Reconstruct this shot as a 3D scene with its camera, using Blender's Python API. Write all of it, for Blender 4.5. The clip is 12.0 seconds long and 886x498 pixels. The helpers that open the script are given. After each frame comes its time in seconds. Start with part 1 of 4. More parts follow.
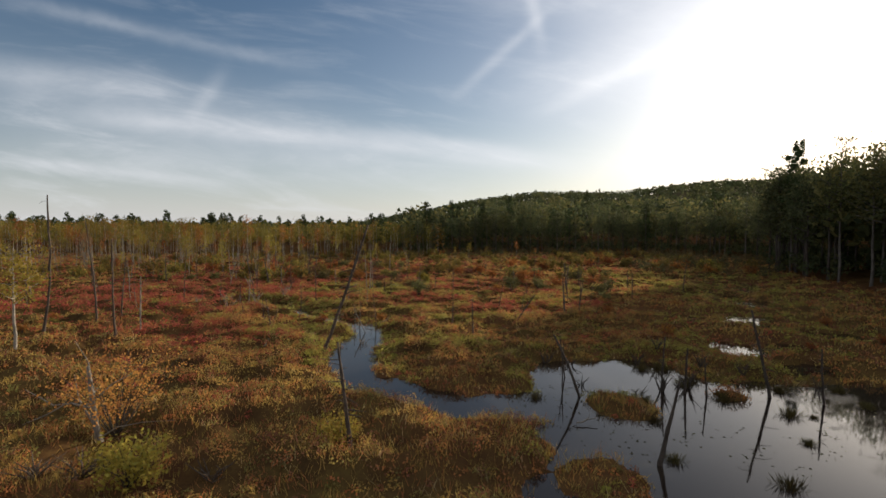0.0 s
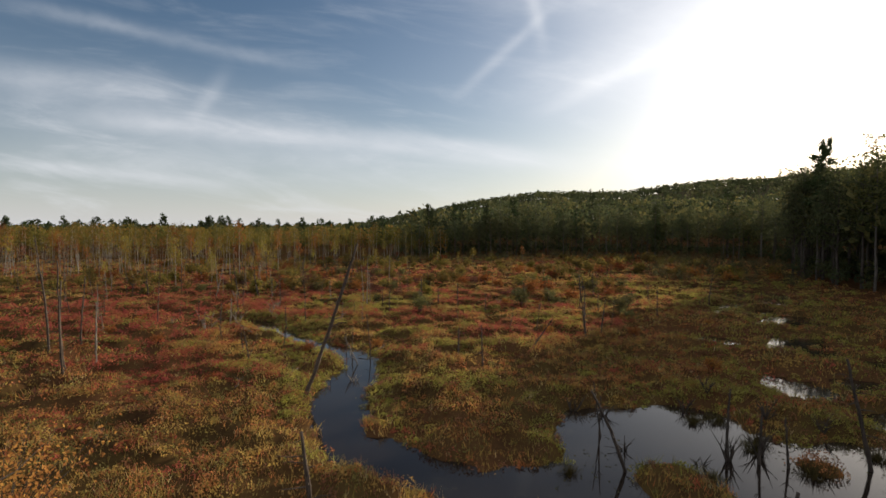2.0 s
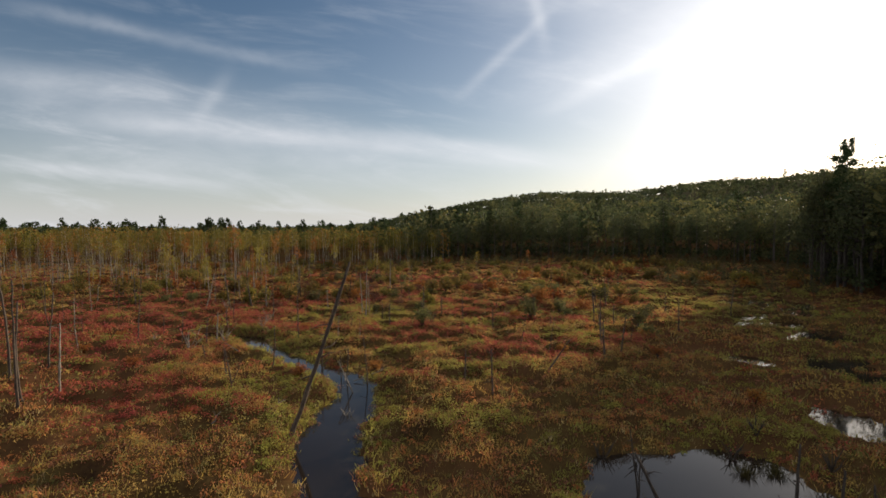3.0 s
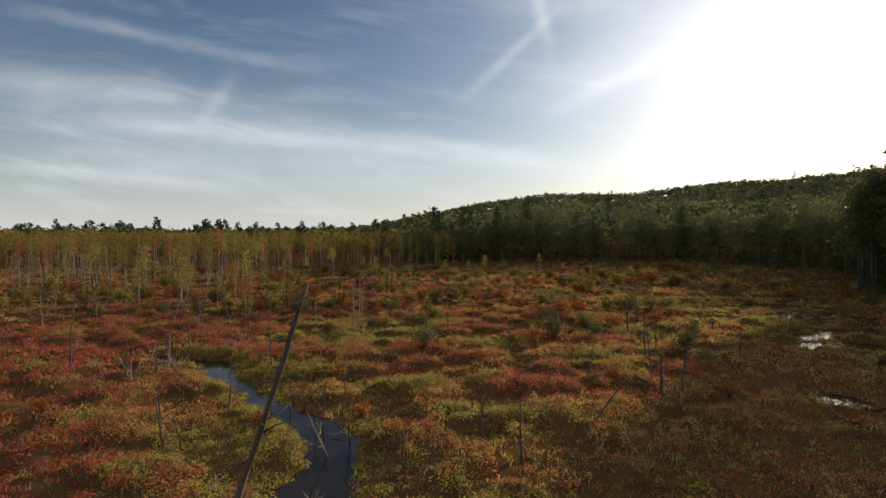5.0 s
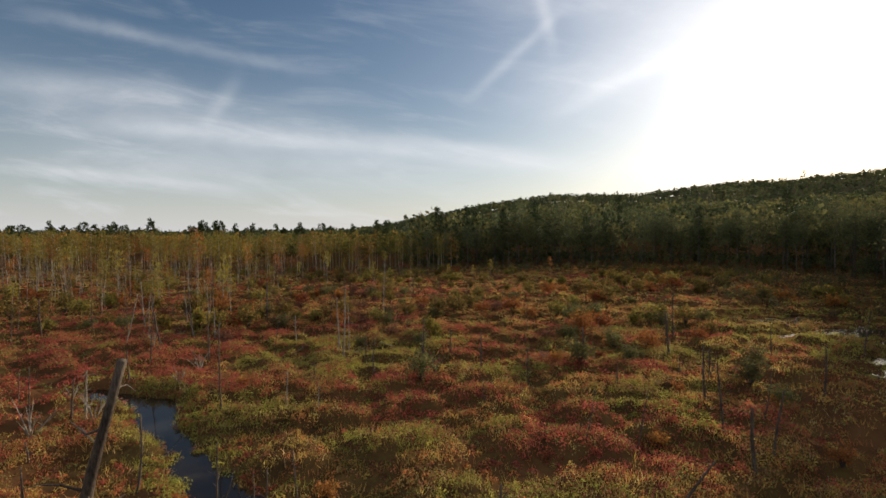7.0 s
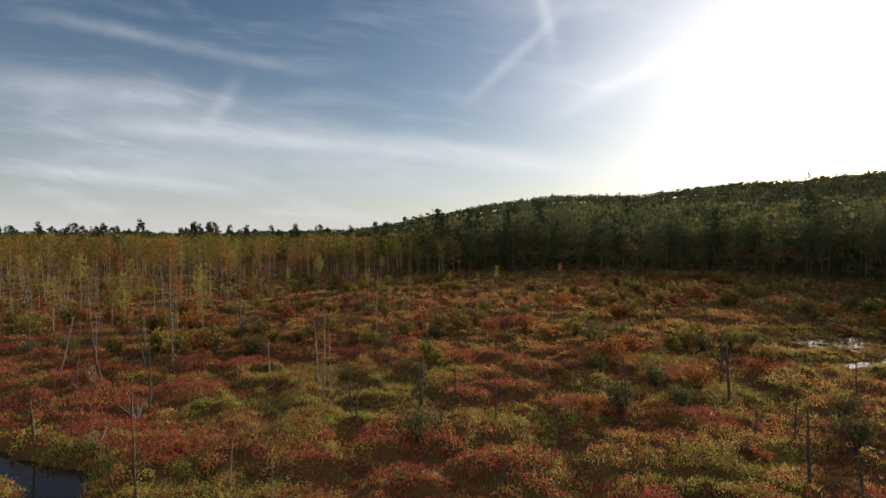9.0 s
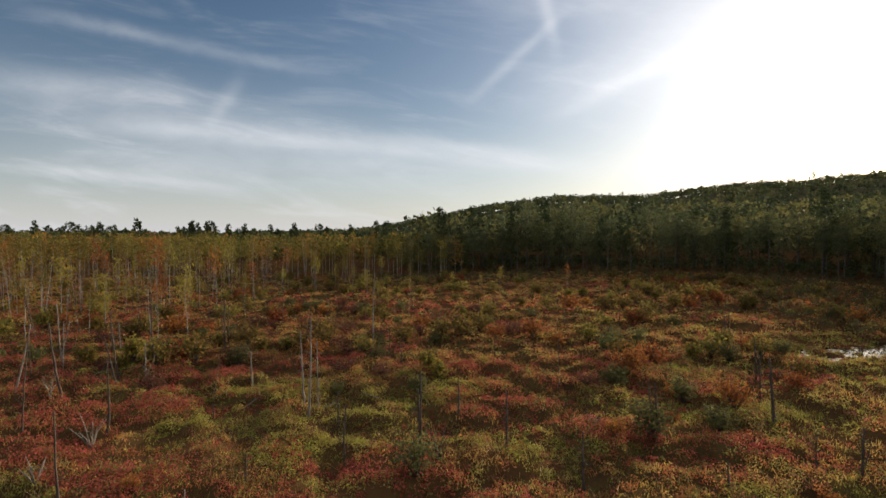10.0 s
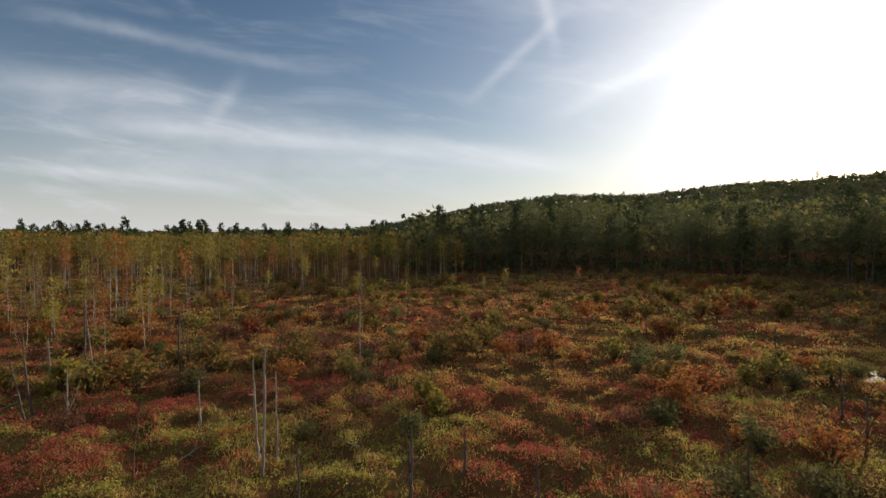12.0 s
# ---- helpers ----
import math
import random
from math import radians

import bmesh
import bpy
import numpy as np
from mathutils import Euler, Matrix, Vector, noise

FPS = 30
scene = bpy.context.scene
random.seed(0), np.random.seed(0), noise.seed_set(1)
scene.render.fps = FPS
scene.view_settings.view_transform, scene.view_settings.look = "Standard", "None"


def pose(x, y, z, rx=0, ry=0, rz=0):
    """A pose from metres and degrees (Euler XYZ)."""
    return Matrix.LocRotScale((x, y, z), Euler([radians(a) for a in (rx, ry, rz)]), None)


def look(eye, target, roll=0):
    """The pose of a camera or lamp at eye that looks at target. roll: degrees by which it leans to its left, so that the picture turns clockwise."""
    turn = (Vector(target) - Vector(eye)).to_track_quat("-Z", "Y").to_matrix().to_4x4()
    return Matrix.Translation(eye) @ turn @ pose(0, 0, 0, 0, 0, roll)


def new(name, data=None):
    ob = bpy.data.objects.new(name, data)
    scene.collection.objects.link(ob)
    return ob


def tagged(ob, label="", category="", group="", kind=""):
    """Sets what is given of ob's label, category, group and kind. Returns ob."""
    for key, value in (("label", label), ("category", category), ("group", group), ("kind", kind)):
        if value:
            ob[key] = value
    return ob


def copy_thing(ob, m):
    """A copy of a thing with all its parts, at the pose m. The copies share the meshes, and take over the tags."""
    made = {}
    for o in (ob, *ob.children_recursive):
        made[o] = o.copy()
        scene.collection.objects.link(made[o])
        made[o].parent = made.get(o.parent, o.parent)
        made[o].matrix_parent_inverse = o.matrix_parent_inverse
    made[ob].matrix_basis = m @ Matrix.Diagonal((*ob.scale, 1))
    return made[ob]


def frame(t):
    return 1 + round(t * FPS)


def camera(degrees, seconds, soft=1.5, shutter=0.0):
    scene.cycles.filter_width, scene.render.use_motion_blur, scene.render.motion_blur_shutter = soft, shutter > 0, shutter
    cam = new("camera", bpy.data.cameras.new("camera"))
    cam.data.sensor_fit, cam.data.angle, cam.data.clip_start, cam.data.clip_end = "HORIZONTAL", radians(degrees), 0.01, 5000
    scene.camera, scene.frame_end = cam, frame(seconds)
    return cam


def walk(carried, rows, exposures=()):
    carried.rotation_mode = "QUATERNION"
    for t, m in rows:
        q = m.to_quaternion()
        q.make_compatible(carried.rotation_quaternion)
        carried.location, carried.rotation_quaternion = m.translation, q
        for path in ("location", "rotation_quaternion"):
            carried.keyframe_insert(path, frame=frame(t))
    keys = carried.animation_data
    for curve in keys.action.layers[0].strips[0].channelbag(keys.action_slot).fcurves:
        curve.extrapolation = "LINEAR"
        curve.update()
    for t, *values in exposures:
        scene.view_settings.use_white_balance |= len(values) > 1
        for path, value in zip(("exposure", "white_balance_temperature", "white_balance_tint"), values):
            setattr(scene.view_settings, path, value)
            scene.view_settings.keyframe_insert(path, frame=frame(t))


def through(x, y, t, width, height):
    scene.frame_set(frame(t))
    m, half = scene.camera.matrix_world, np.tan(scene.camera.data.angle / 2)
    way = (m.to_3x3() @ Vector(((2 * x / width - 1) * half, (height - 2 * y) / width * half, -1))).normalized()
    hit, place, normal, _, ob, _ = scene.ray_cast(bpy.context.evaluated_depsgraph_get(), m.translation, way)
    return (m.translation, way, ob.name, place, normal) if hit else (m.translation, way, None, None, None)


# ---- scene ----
# The camera: a small drone that lifts off slowly and then glides ahead over the marsh.
cam = camera(83.1, 12.0, soft=1.6)
PATH = [
    (0, (0.119, 3.225, 9.872), (0.157, 5.223, 9.798), 0.20),
    (0.5, (0.086, 4.340, 9.949), (0.125, 6.339, 9.874), 0.12),
    (1, (0.080, 5.915, 10.105), (0.117, 7.913, 10.030), 0.08),
    (1.5, (0.096, 7.832, 10.472), (0.129, 9.830, 10.399), 0.00),
    (2, (0.089, 9.865, 11.145), (0.118, 11.863, 11.071), -0.10),
    (2.5, (0.021, 12.016, 11.657), (0.046, 14.014, 11.583), -0.17),
    (3, (-0.046, 14.294, 12.004), (-0.026, 16.293, 11.932), -0.18),
    (5, (-0.239, 24.561, 12.048), (-0.234, 26.560, 11.984), -0.12),
    (5.5, (-0.258, 27.071, 12.050), (-0.255, 29.070, 11.987), -0.10),
    (6, (-0.181, 29.543, 11.916), (-0.184, 31.542, 11.855), -0.12),
    (6.5, (-0.124, 31.941, 12.044), (-0.131, 33.940, 11.985), -0.20),
    (7, (0.010, 34.356, 12.209), (0.000, 36.355, 12.150), -0.20),
    (9, (-0.261, 43.847, 13.060), (-0.273, 45.846, 13.004), -0.07),
    (9.5, (-0.308, 46.202, 13.022), (-0.319, 48.201, 12.964), 0.00),
    (10, (-0.321, 48.576, 12.958), (-0.340, 50.575, 12.901), 0.00),
    (10.5, (-0.376, 50.991, 12.912), (-0.397, 52.990, 12.855), 0.00),
    (11, (-0.378, 53.322, 12.884), (-0.402, 55.321, 12.826), 0.00),
    (11.5, (-0.425, 55.628, 12.859), (-0.446, 57.627, 12.803), 0.03),
    (12, (-0.479, 57.684, 12.800), (-0.496, 59.683, 12.742), 0.10),
]
walk(cam, [(t, look(eye, to, roll)) for t, eye, to, roll in PATH])

# ---- sky and sun ----
SUN_AZ, SUN_EL = radians(45.5), radians(12.3)          # clockwise from straight ahead, above the horizon
SUN_WAY = Vector((math.sin(SUN_AZ) * math.cos(SUN_EL), math.cos(SUN_AZ) * math.cos(SUN_EL), math.sin(SUN_EL)))
scene.view_settings.exposure = 0.72

sun = new("sun", bpy.data.lights.new("sun", "SUN"))
sun.data.energy, sun.data.angle, sun.data.color = 4.2, radians(0.6), (1.0, 0.85, 0.66)
sun.matrix_world = look(SUN_WAY * 300, (0, 0, 0))

world = bpy.data.worlds.new("sky")
scene.world = world
world.use_nodes = True
wt = world.node_tree
wt.nodes.clear()


class Net:
    """Short hand for node trees: every call returns an output socket."""

    def __init__(self, tree):
        self.tree = tree

    def node(self, kind):
        return self.tree.nodes.new(kind)

    def put(self, socket, value):
        if isinstance(value, bpy.types.NodeSocket):
            self.tree.links.new(value, socket)
        else:
            socket.default_value = value

    def math(self, op, a, b=0.0, c=0.0, clamp=False):
        n = self.node("ShaderNodeMath")
        n.operation, n.use_clamp = op, clamp
        for i, v in enumerate((a, b, c)):
            self.put(n.inputs[i], v)
        return n.outputs[0]

    def vec(self, op, a, b=None, scale=None):
        n = self.node("ShaderNodeVectorMath")
        n.operation = op
        self.put(n.inputs[0], a)
        if b is not None:
            self.put(n.inputs[1], b)
        if scale is not None:
            self.put(n.inputs["Scale"], scale)
        return n.outputs["Value"] if op in ("DOT_PRODUCT", "LENGTH", "DISTANCE") else n.outputs[0]

    def xyz(self, x, y, z=0.0):
        n = self.node("ShaderNodeCombineXYZ")
        for i, v in enumerate((x, y, z)):
            self.put(n.inputs[i], v)
        return n.outputs[0]

    def split(self, v):
        n = self.node("ShaderNodeSeparateXYZ")
        self.put(n.inputs[0], v)
        return n.outputs

    def noise(self, v, scale, detail=3.0, rough=0.5, distort=0.0):
        n = self.node("ShaderNodeTexNoise")
        self.put(n.inputs["Vector"], v)
        n.inputs["Scale"].default_value, n.inputs["Detail"].default_value = scale, detail
        n.inputs["Roughness"].default_value, n.inputs["Distortion"].default_value = rough, distort
        return n.outputs[0]

    def step(self, v, lo, hi, a=0.0, b=1.0):
        n = self.node("ShaderNodeMapRange")
        n.interpolation_type = "SMOOTHSTEP"
        for i, w in enumerate((v, lo, hi, a, b)):
            self.put(n.inputs[i], w)
        return n.outputs[0]

    def mix(self, f, a, b, blend="MIX"):
        n = self.node("ShaderNodeMix")
        n.data_type, n.blend_type = "RGBA", blend
        self.put(n.inputs[0], f)
        for i, v in ((6, a), (7, b)):
            self.put(n.inputs[i], (*v, 1.0) if isinstance(v, tuple) and len(v) == 3 else v)
        return n.outputs[2]

    def ramp(self, f, stops):
        n = self.node("ShaderNodeValToRGB")
        el = n.color_ramp.elements
        while len(el) < len(stops):
            el.new(0.5)
        for e, (p, c) in zip(el, stops):
            e.position, e.color = p, (*c, 1.0)
        self.put(n.inputs[0], f)
        return n.outputs[0]


k = Net(wt)
way = k.vec("NORMALIZE", k.node("ShaderNodeTexCoord").outputs["Generated"])
dx, dy, dz = k.split(way)
sky = k.node("ShaderNodeTexSky")
sky.sky_type, sky.sun_disc, sky.sun_elevation, sky.sun_rotation = "NISHITA", False, SUN_EL, SUN_AZ
sky.altitude, sky.air_density, sky.dust_density, sky.ozone_density = 200.0, 1.0, 1.0, 1.5
deep = k.node("ShaderNodeHueSaturation")
deep.inputs["Saturation"].default_value = 1.28
k.put(deep.inputs["Color"], sky.outputs[0])
clear = k.vec("SCALE", deep.outputs[0], scale=0.074)
# thin cirrus, laid out on a flat sheet ahead
ahead = k.math("MAXIMUM", dy, 0.05)
u, v = k.math("DIVIDE", dx, ahead), k.math("DIVIDE", dz, ahead)
plane = k.xyz(u, v)
drift = k.noise(plane, 4.0, 4.0, 0.6)
fine = k.noise(k.xyz(k.math("MULTIPLY", u, 1.3), k.math("ADD", k.math("MULTIPLY", v, 7.0), u)), 2.4, 6.0, 0.6, 0.5)


def streak(u0, v0, u1, v1, width, strength, bend=0.016):
    """A feathered band of cirrus between two places of the sheet."""
    run = math.hypot(u1 - u0, v1 - v0)
    ex, ey = (u1 - u0) / run, (v1 - v0) / run
    pu, pv = k.math("SUBTRACT", u, u0), k.math("SUBTRACT", v, v0)
    along = k.math("ADD", k.math("MULTIPLY", pu, ex), k.math("MULTIPLY", pv, ey))
    across = k.math("SUBTRACT", k.math("MULTIPLY", pv, ex), k.math("MULTIPLY", pu, ey))
    across = k.math("ADD", across, k.math("MULTIPLY", k.math("SUBTRACT", drift, 0.5), bend * 2))
    q = k.math("DIVIDE", across, width)
    body = k.math("EXPONENT", k.math("MULTIPLY", k.math("MULTIPLY", q, q), -1.0))
    ends = k.math("MULTIPLY", k.step(along, -0.08, run * 0.35), k.step(along, run + 0.08, run * 0.6))
    comb = k.noise(k.xyz(k.math("MULTIPLY", along, 3.0), k.math("MULTIPLY", across, 9.0)), 2.5, 5.0, 0.6, 0.4)
    return k.math("MULTIPLY", k.math("MULTIPLY", body, ends), k.math("MULTIPLY", k.step(comb, 0.2, 0.8, 0.5, 1.0), strength))


cloud = k.math("MULTIPLY", k.step(fine, 0.46, 0.85), k.step(v, 0.5, 0.1, 0.16, 0.32))
for band in ((-0.84, 0.447, -0.50, 0.385, 0.015, 0.24, 0.03), (-0.56, 0.390, -0.25, 0.312, 0.013, 0.19, 0.03),
             (-0.98, 0.325, -0.50, 0.270, 0.030, 0.28), (-1.0, 0.285, -0.10, 0.195, 0.050, 0.25), (-0.75, 0.222, -0.10, 0.180, 0.018, 0.36),
             (-0.30, 0.190, 0.40, 0.120, 0.022, 0.34), (-0.95, 0.175, 0.25, 0.115, 0.05, 0.25),
             (-0.90, 0.140, -0.38, 0.092, 0.010, 0.22), (0.07, 0.292, 0.205, 0.415, 0.011, 0.30, 0.012),
             (0.205, 0.40, 0.18, 0.50, 0.014, 0.36, 0.006), (0.23, 0.245, 0.50, 0.375, 0.016, 0.42, 0.012),
             (-0.15, 0.20, 0.22, 0.15, 0.012, 0.20), (-0.452, 0.255, -0.438, 0.275, 0.016, 0.22, 0.01), (0.3, 0.35, 0.75, 0.42, 0.05, 0.4), (0.12, 0.28, 0.62, 0.34, 0.06, 0.35), (0.10, 0.46, 0.62, 0.44, 0.05, 0.3)):
    cloud = k.math("ADD", cloud, streak(*band))
rest = k.noise(k.xyz(dx, k.math("MULTIPLY", dz, 3.0), dy), 2.5, 5.0, 0.6)                       # denser cloud out of view, behind and overhead, added to fill the shade
cloud = k.math("ADD", cloud, k.math("MULTIPLY", k.math("MAXIMUM", k.step(dy, 0.3, -0.1), k.step(dz, 0.42, 0.6)), k.step(rest, 0.3, 0.7, 0.4, 0.85)))
low = k.math("EXPONENT", k.math("MULTIPLY", k.math("MAXIMUM", dz, 0.0), -8.0))           # haze towards the horizon
cloud = k.math("ADD", cloud, k.math("MULTIPLY", low, 0.76), clamp=True)
near_sun = k.math("MAXIMUM", k.vec("DOT_PRODUCT", way, tuple(SUN_WAY)), 0.0)
glow = 0.0
for power, gain in ((4.0, 0.17), (10.0, 0.34), (24.0, 0.16), (60.0, 1.2)):
    glow = k.math("ADD", glow, k.math("MULTIPLY", k.math("POWER", near_sun, power), gain))
veil = k.mix(cloud, k.vec("MULTIPLY", clear, (1.01, 0.985, 1.03)), (0.715, 0.73, 0.77))
lit = k.mix(1.0, veil, k.vec("SCALE", (1.0, 0.975, 0.93), scale=glow), "ADD")
back = k.node("ShaderNodeBackground")
k.put(back.inputs[0], lit)
back.inputs[1].default_value = 0.66
wt.links.new(back.outputs[0], k.node("ShaderNodeOutputWorld").inputs[0])


# ---- materials ----
def material(name):
    m = bpy.data.materials.new(name)
    m.use_nodes = True
    m.node_tree.nodes.clear()
    return m, Net(m.node_tree)


def finish(m, n, shader):
    n.tree.links.new(shader, n.node("ShaderNodeOutputMaterial").inputs[0])
    return m


def principled(n, colour, rough, spec=0.3, bump=None, strength=0.3, metallic=0.0, ior=1.45):
    p = n.node("ShaderNodeBsdfPrincipled")
    p.inputs["IOR"].default_value = ior
    n.put(p.inputs["Base Color"], (*colour, 1.0) if isinstance(colour, tuple) else colour)
    n.put(p.inputs["Roughness"], rough)
    p.inputs["Specular IOR Level"].default_value, p.inputs["Metallic"].default_value = spec, metallic
    if bump is not None:
        b = n.node("ShaderNodeBump")
        b.inputs["Strength"].default_value = strength
        n.put(b.inputs["Height"], bump)
        n.tree.links.new(b.outputs[0], p.inputs["Normal"])
    return p.outputs[0]


def thin_leaf(n, colour, through=0.35, rough=0.75):
    """A leaf: part of the light comes through from behind."""
    t = n.node("ShaderNodeBsdfTranslucent")
    n.put(t.inputs[0], colour)
    s = n.node("ShaderNodeMixShader")
    s.inputs[0].default_value = through
    n.tree.links.new(principled(n, colour, rough, 0.04), s.inputs[1])
    n.tree.links.new(t.outputs[0], s.inputs[2])
    return s.outputs[0]


def island(n):
    return n.node("ShaderNodeNewGeometry").outputs["Random Per Island"]


def tinted_leaf(name, through=0.35):
    """Foliage whose plants carry their own hue; single leaves vary a little round it."""
    m, n = material(name)
    own = n.node("ShaderNodeAttribute")
    own.attribute_name = "tint"
    hue = own.outputs["Color"]
    h = n.node("ShaderNodeHueSaturation")
    at = n.node("ShaderNodeTexCoord").outputs["Object"]
    grain = n.step(n.noise(at, 3.0, 4.0, 0.7), 0.25, 0.75, 0.72, 1.3)
    n.put(h.inputs["Value"], n.math("MULTIPLY", n.step(island(n), 0.0, 1.0, 0.88, 1.12), grain))
    n.put(h.inputs["Color"], hue)
    return finish(m, n, thin_leaf(n, h.outputs[0], through))


def ramp_leaf(name, stops, through=0.35):
    """Foliage coloured leaf by leaf from a ramp, with a shift from plant to plant."""
    m, n = material(name)
    c = n.ramp(island(n), stops)
    h = n.node("ShaderNodeHueSaturation")
    who = n.node("ShaderNodeObjectInfo").outputs["Random"]
    n.put(h.inputs["Hue"], n.math("ADD", 0.485, n.math("MULTIPLY", who, 0.03)))
    n.put(h.inputs["Value"], n.math("ADD", 0.75, n.math("MULTIPLY", who, 0.5)))
    n.put(h.inputs["Color"], c)
    return finish(m, n, thin_leaf(n, h.outputs[0], through))


def bark(name, dark, pale, scale=3.0):
    m, n = material(name)
    at = n.node("ShaderNodeTexCoord").outputs["Object"]
    x, y, z = n.split(at)
    grain = n.noise(n.xyz(n.math("MULTIPLY", x, 9.0), n.math("MULTIPLY", y, 9.0), z), scale, 5.0, 0.65)
    blot = n.noise(at, 0.9, 3.0)
    f = n.math("ADD", n.math("MULTIPLY", grain, 0.7), n.math("MULTIPLY", blot, 0.45))
    c = n.ramp(f, ((0.42, dark), (0.56, tuple((a + b) * 0.4 for a, b in zip(dark, pale))), (0.74, pale)))
    return finish(m, n, principled(n, c, 0.85, 0.2, grain, 0.6))


SEDGE = tinted_leaf("sedge_blades", 0.5)
SHRUB = tinted_leaf("shrub_leaves", 0.48)
WOODS = tinted_leaf("woodland_leaves", 0.35)
DEADWOOD = bark("weathered_deadwood", (0.022, 0.016, 0.012), (0.135, 0.100, 0.074), 4.0)
DARKWOOD = bark("wet_dark_deadwood", (0.020, 0.016, 0.013), (0.090, 0.070, 0.055))
PALEWOOD = bark("bleached_deadwood", (0.09, 0.075, 0.06), (0.31, 0.265, 0.21))
BIRCH = bark("pale_birch_bark", (0.11, 0.095, 0.075), (0.42, 0.37, 0.30), 2.0)
GREYBARK = bark("grey_bark", (0.045, 0.038, 0.032), (0.17, 0.145, 0.12))
BARK = bark("dark_bark", (0.025, 0.020, 0.016), (0.10, 0.08, 0.065))
YELLOW = ramp_leaf("yellow_leaves", ((0.0, (0.22, 0.16, 0.03)), (0.5, (0.31, 0.235, 0.045)), (1.0, (0.19, 0.175, 0.036))), 0.4)
YELLOW_GREEN = ramp_leaf("yellow_green_leaves", ((0.0, (0.08, 0.072, 0.02)), (0.5, (0.145, 0.115, 0.026)), (1.0, (0.21, 0.125, 0.026))), 0.36)
RUST = ramp_leaf("rust_leaves", ((0.0, (0.13, 0.045, 0.018)), (0.5, (0.24, 0.085, 0.025)), (1.0, (0.32, 0.13, 0.04))), 0.4)
OLIVE_WOOD = ramp_leaf("dull_olive_leaves", ((0.0, (0.070, 0.072, 0.030)), (0.5, (0.100, 0.100, 0.036)), (1.0, (0.140, 0.118, 0.042))), 0.4)
OLIVE = ramp_leaf("olive_leaves", ((0.0, (0.09, 0.080, 0.024)), (0.5, (0.16, 0.125, 0.032)), (1.0, (0.26, 0.16, 0.04))), 0.4)
GREEN = ramp_leaf("green_leaves", ((0.0, (0.058, 0.068, 0.034)), (0.5, (0.084, 0.094, 0.042)), (1.0, (0.118, 0.116, 0.048))), 0.4)
NEEDLES = ramp_leaf("pine_needles", ((0.0, (0.030, 0.045, 0.018)), (1.0, (0.065, 0.080, 0.030))), 0.15)

WATER, n = material("still_dark_water")
at = n.node("ShaderNodeTexCoord").outputs["Object"]
ripple = n.math("ADD", n.noise(at, 2.2, 2.0), n.math("MULTIPLY", n.noise(at, 0.35, 2.0), 1.5))
scum = n.step(n.noise(at, 0.30, 6.0, 0.7), 0.54, 0.66)
tone = n.mix(scum, (0.018, 0.013, 0.010), (0.030, 0.023, 0.015))
finish(WATER, n, principled(n, tone, n.math("ADD", 0.045, n.math("MULTIPLY", scum, 0.14)), 0.34, ripple, 0.03, ior=1.33))

GROUND, n = material("peat_and_moss")
at = n.node("ShaderNodeTexCoord").outputs["Object"]
big, mid, small = n.noise(at, 0.05, 4.0, 0.6), n.noise(at, 0.45, 5.0, 0.65), n.noise(at, 5.0, 5.0, 0.7)
c = n.ramp(n.math("ADD", n.math("MULTIPLY", mid, 0.6), n.math("MULTIPLY", small, 0.4)),
           ((0.30, (0.018, 0.013, 0.008)), (0.46, (0.055, 0.032, 0.013)), (0.58, (0.080, 0.052, 0.018)), (0.72, (0.066, 0.062, 0.017))))
c = n.mix(n.step(big, 0.42, 0.62), c, n.mix(0.45, c, (0.105, 0.042, 0.022)))
x, y, z = n.split(at)
c = n.mix(n.step(z, 6.0, 14.0), c, n.mix(small, (0.045, 0.04, 0.02), (0.10, 0.085, 0.05)))
finish(GROUND, n, principled(n, c, 1.0, 0.0, n.math("ADD", mid, small), 0.8))


# ---- mesh helpers ----
rng = np.random.default_rng(7)


def value_noise(x, y, size, seed=0):
    """Smooth random field, 0 to 1, with lumps about size metres across."""
    x, y = np.asarray(x, float) / size + seed * 17.3, np.asarray(y, float) / size - seed * 9.1
    xi, yi = np.floor(x).astype(np.int64), np.floor(y).astype(np.int64)
    fx, fy = x - xi, y - yi
    fx, fy = fx * fx * (3 - 2 * fx), fy * fy * (3 - 2 * fy)

    def h(i, j):
        m = (i * 374761393 + j * 668265263 + seed * 1442695041) & 0x7FFFFFFF
        m = ((m ^ (m >> 13)) * 1274126177) & 0x7FFFFFFF
        return ((m ^ (m >> 16)) & 0xFFFF) / 65535.0
    a = h(xi, yi) * (1 - fx) + h(xi + 1, yi) * fx
    b = h(xi, yi + 1) * (1 - fx) + h(xi + 1, yi + 1) * fx
    return a * (1 - fy) + b * fy


def fractal(x, y, size, seed=0, octaves=3):
    total, weight = 0.0, 0.0
    for o in range(octaves):
        total, weight = total + value_noise(x, y, size / 2 ** o, seed + o) / 2 ** o, weight + 1 / 2 ** o
    return total / weight


def soft(v, lo, hi):
    q = np.clip((v - lo) / (hi - lo), 0, 1)
    return q * q * (3 - 2 * q)


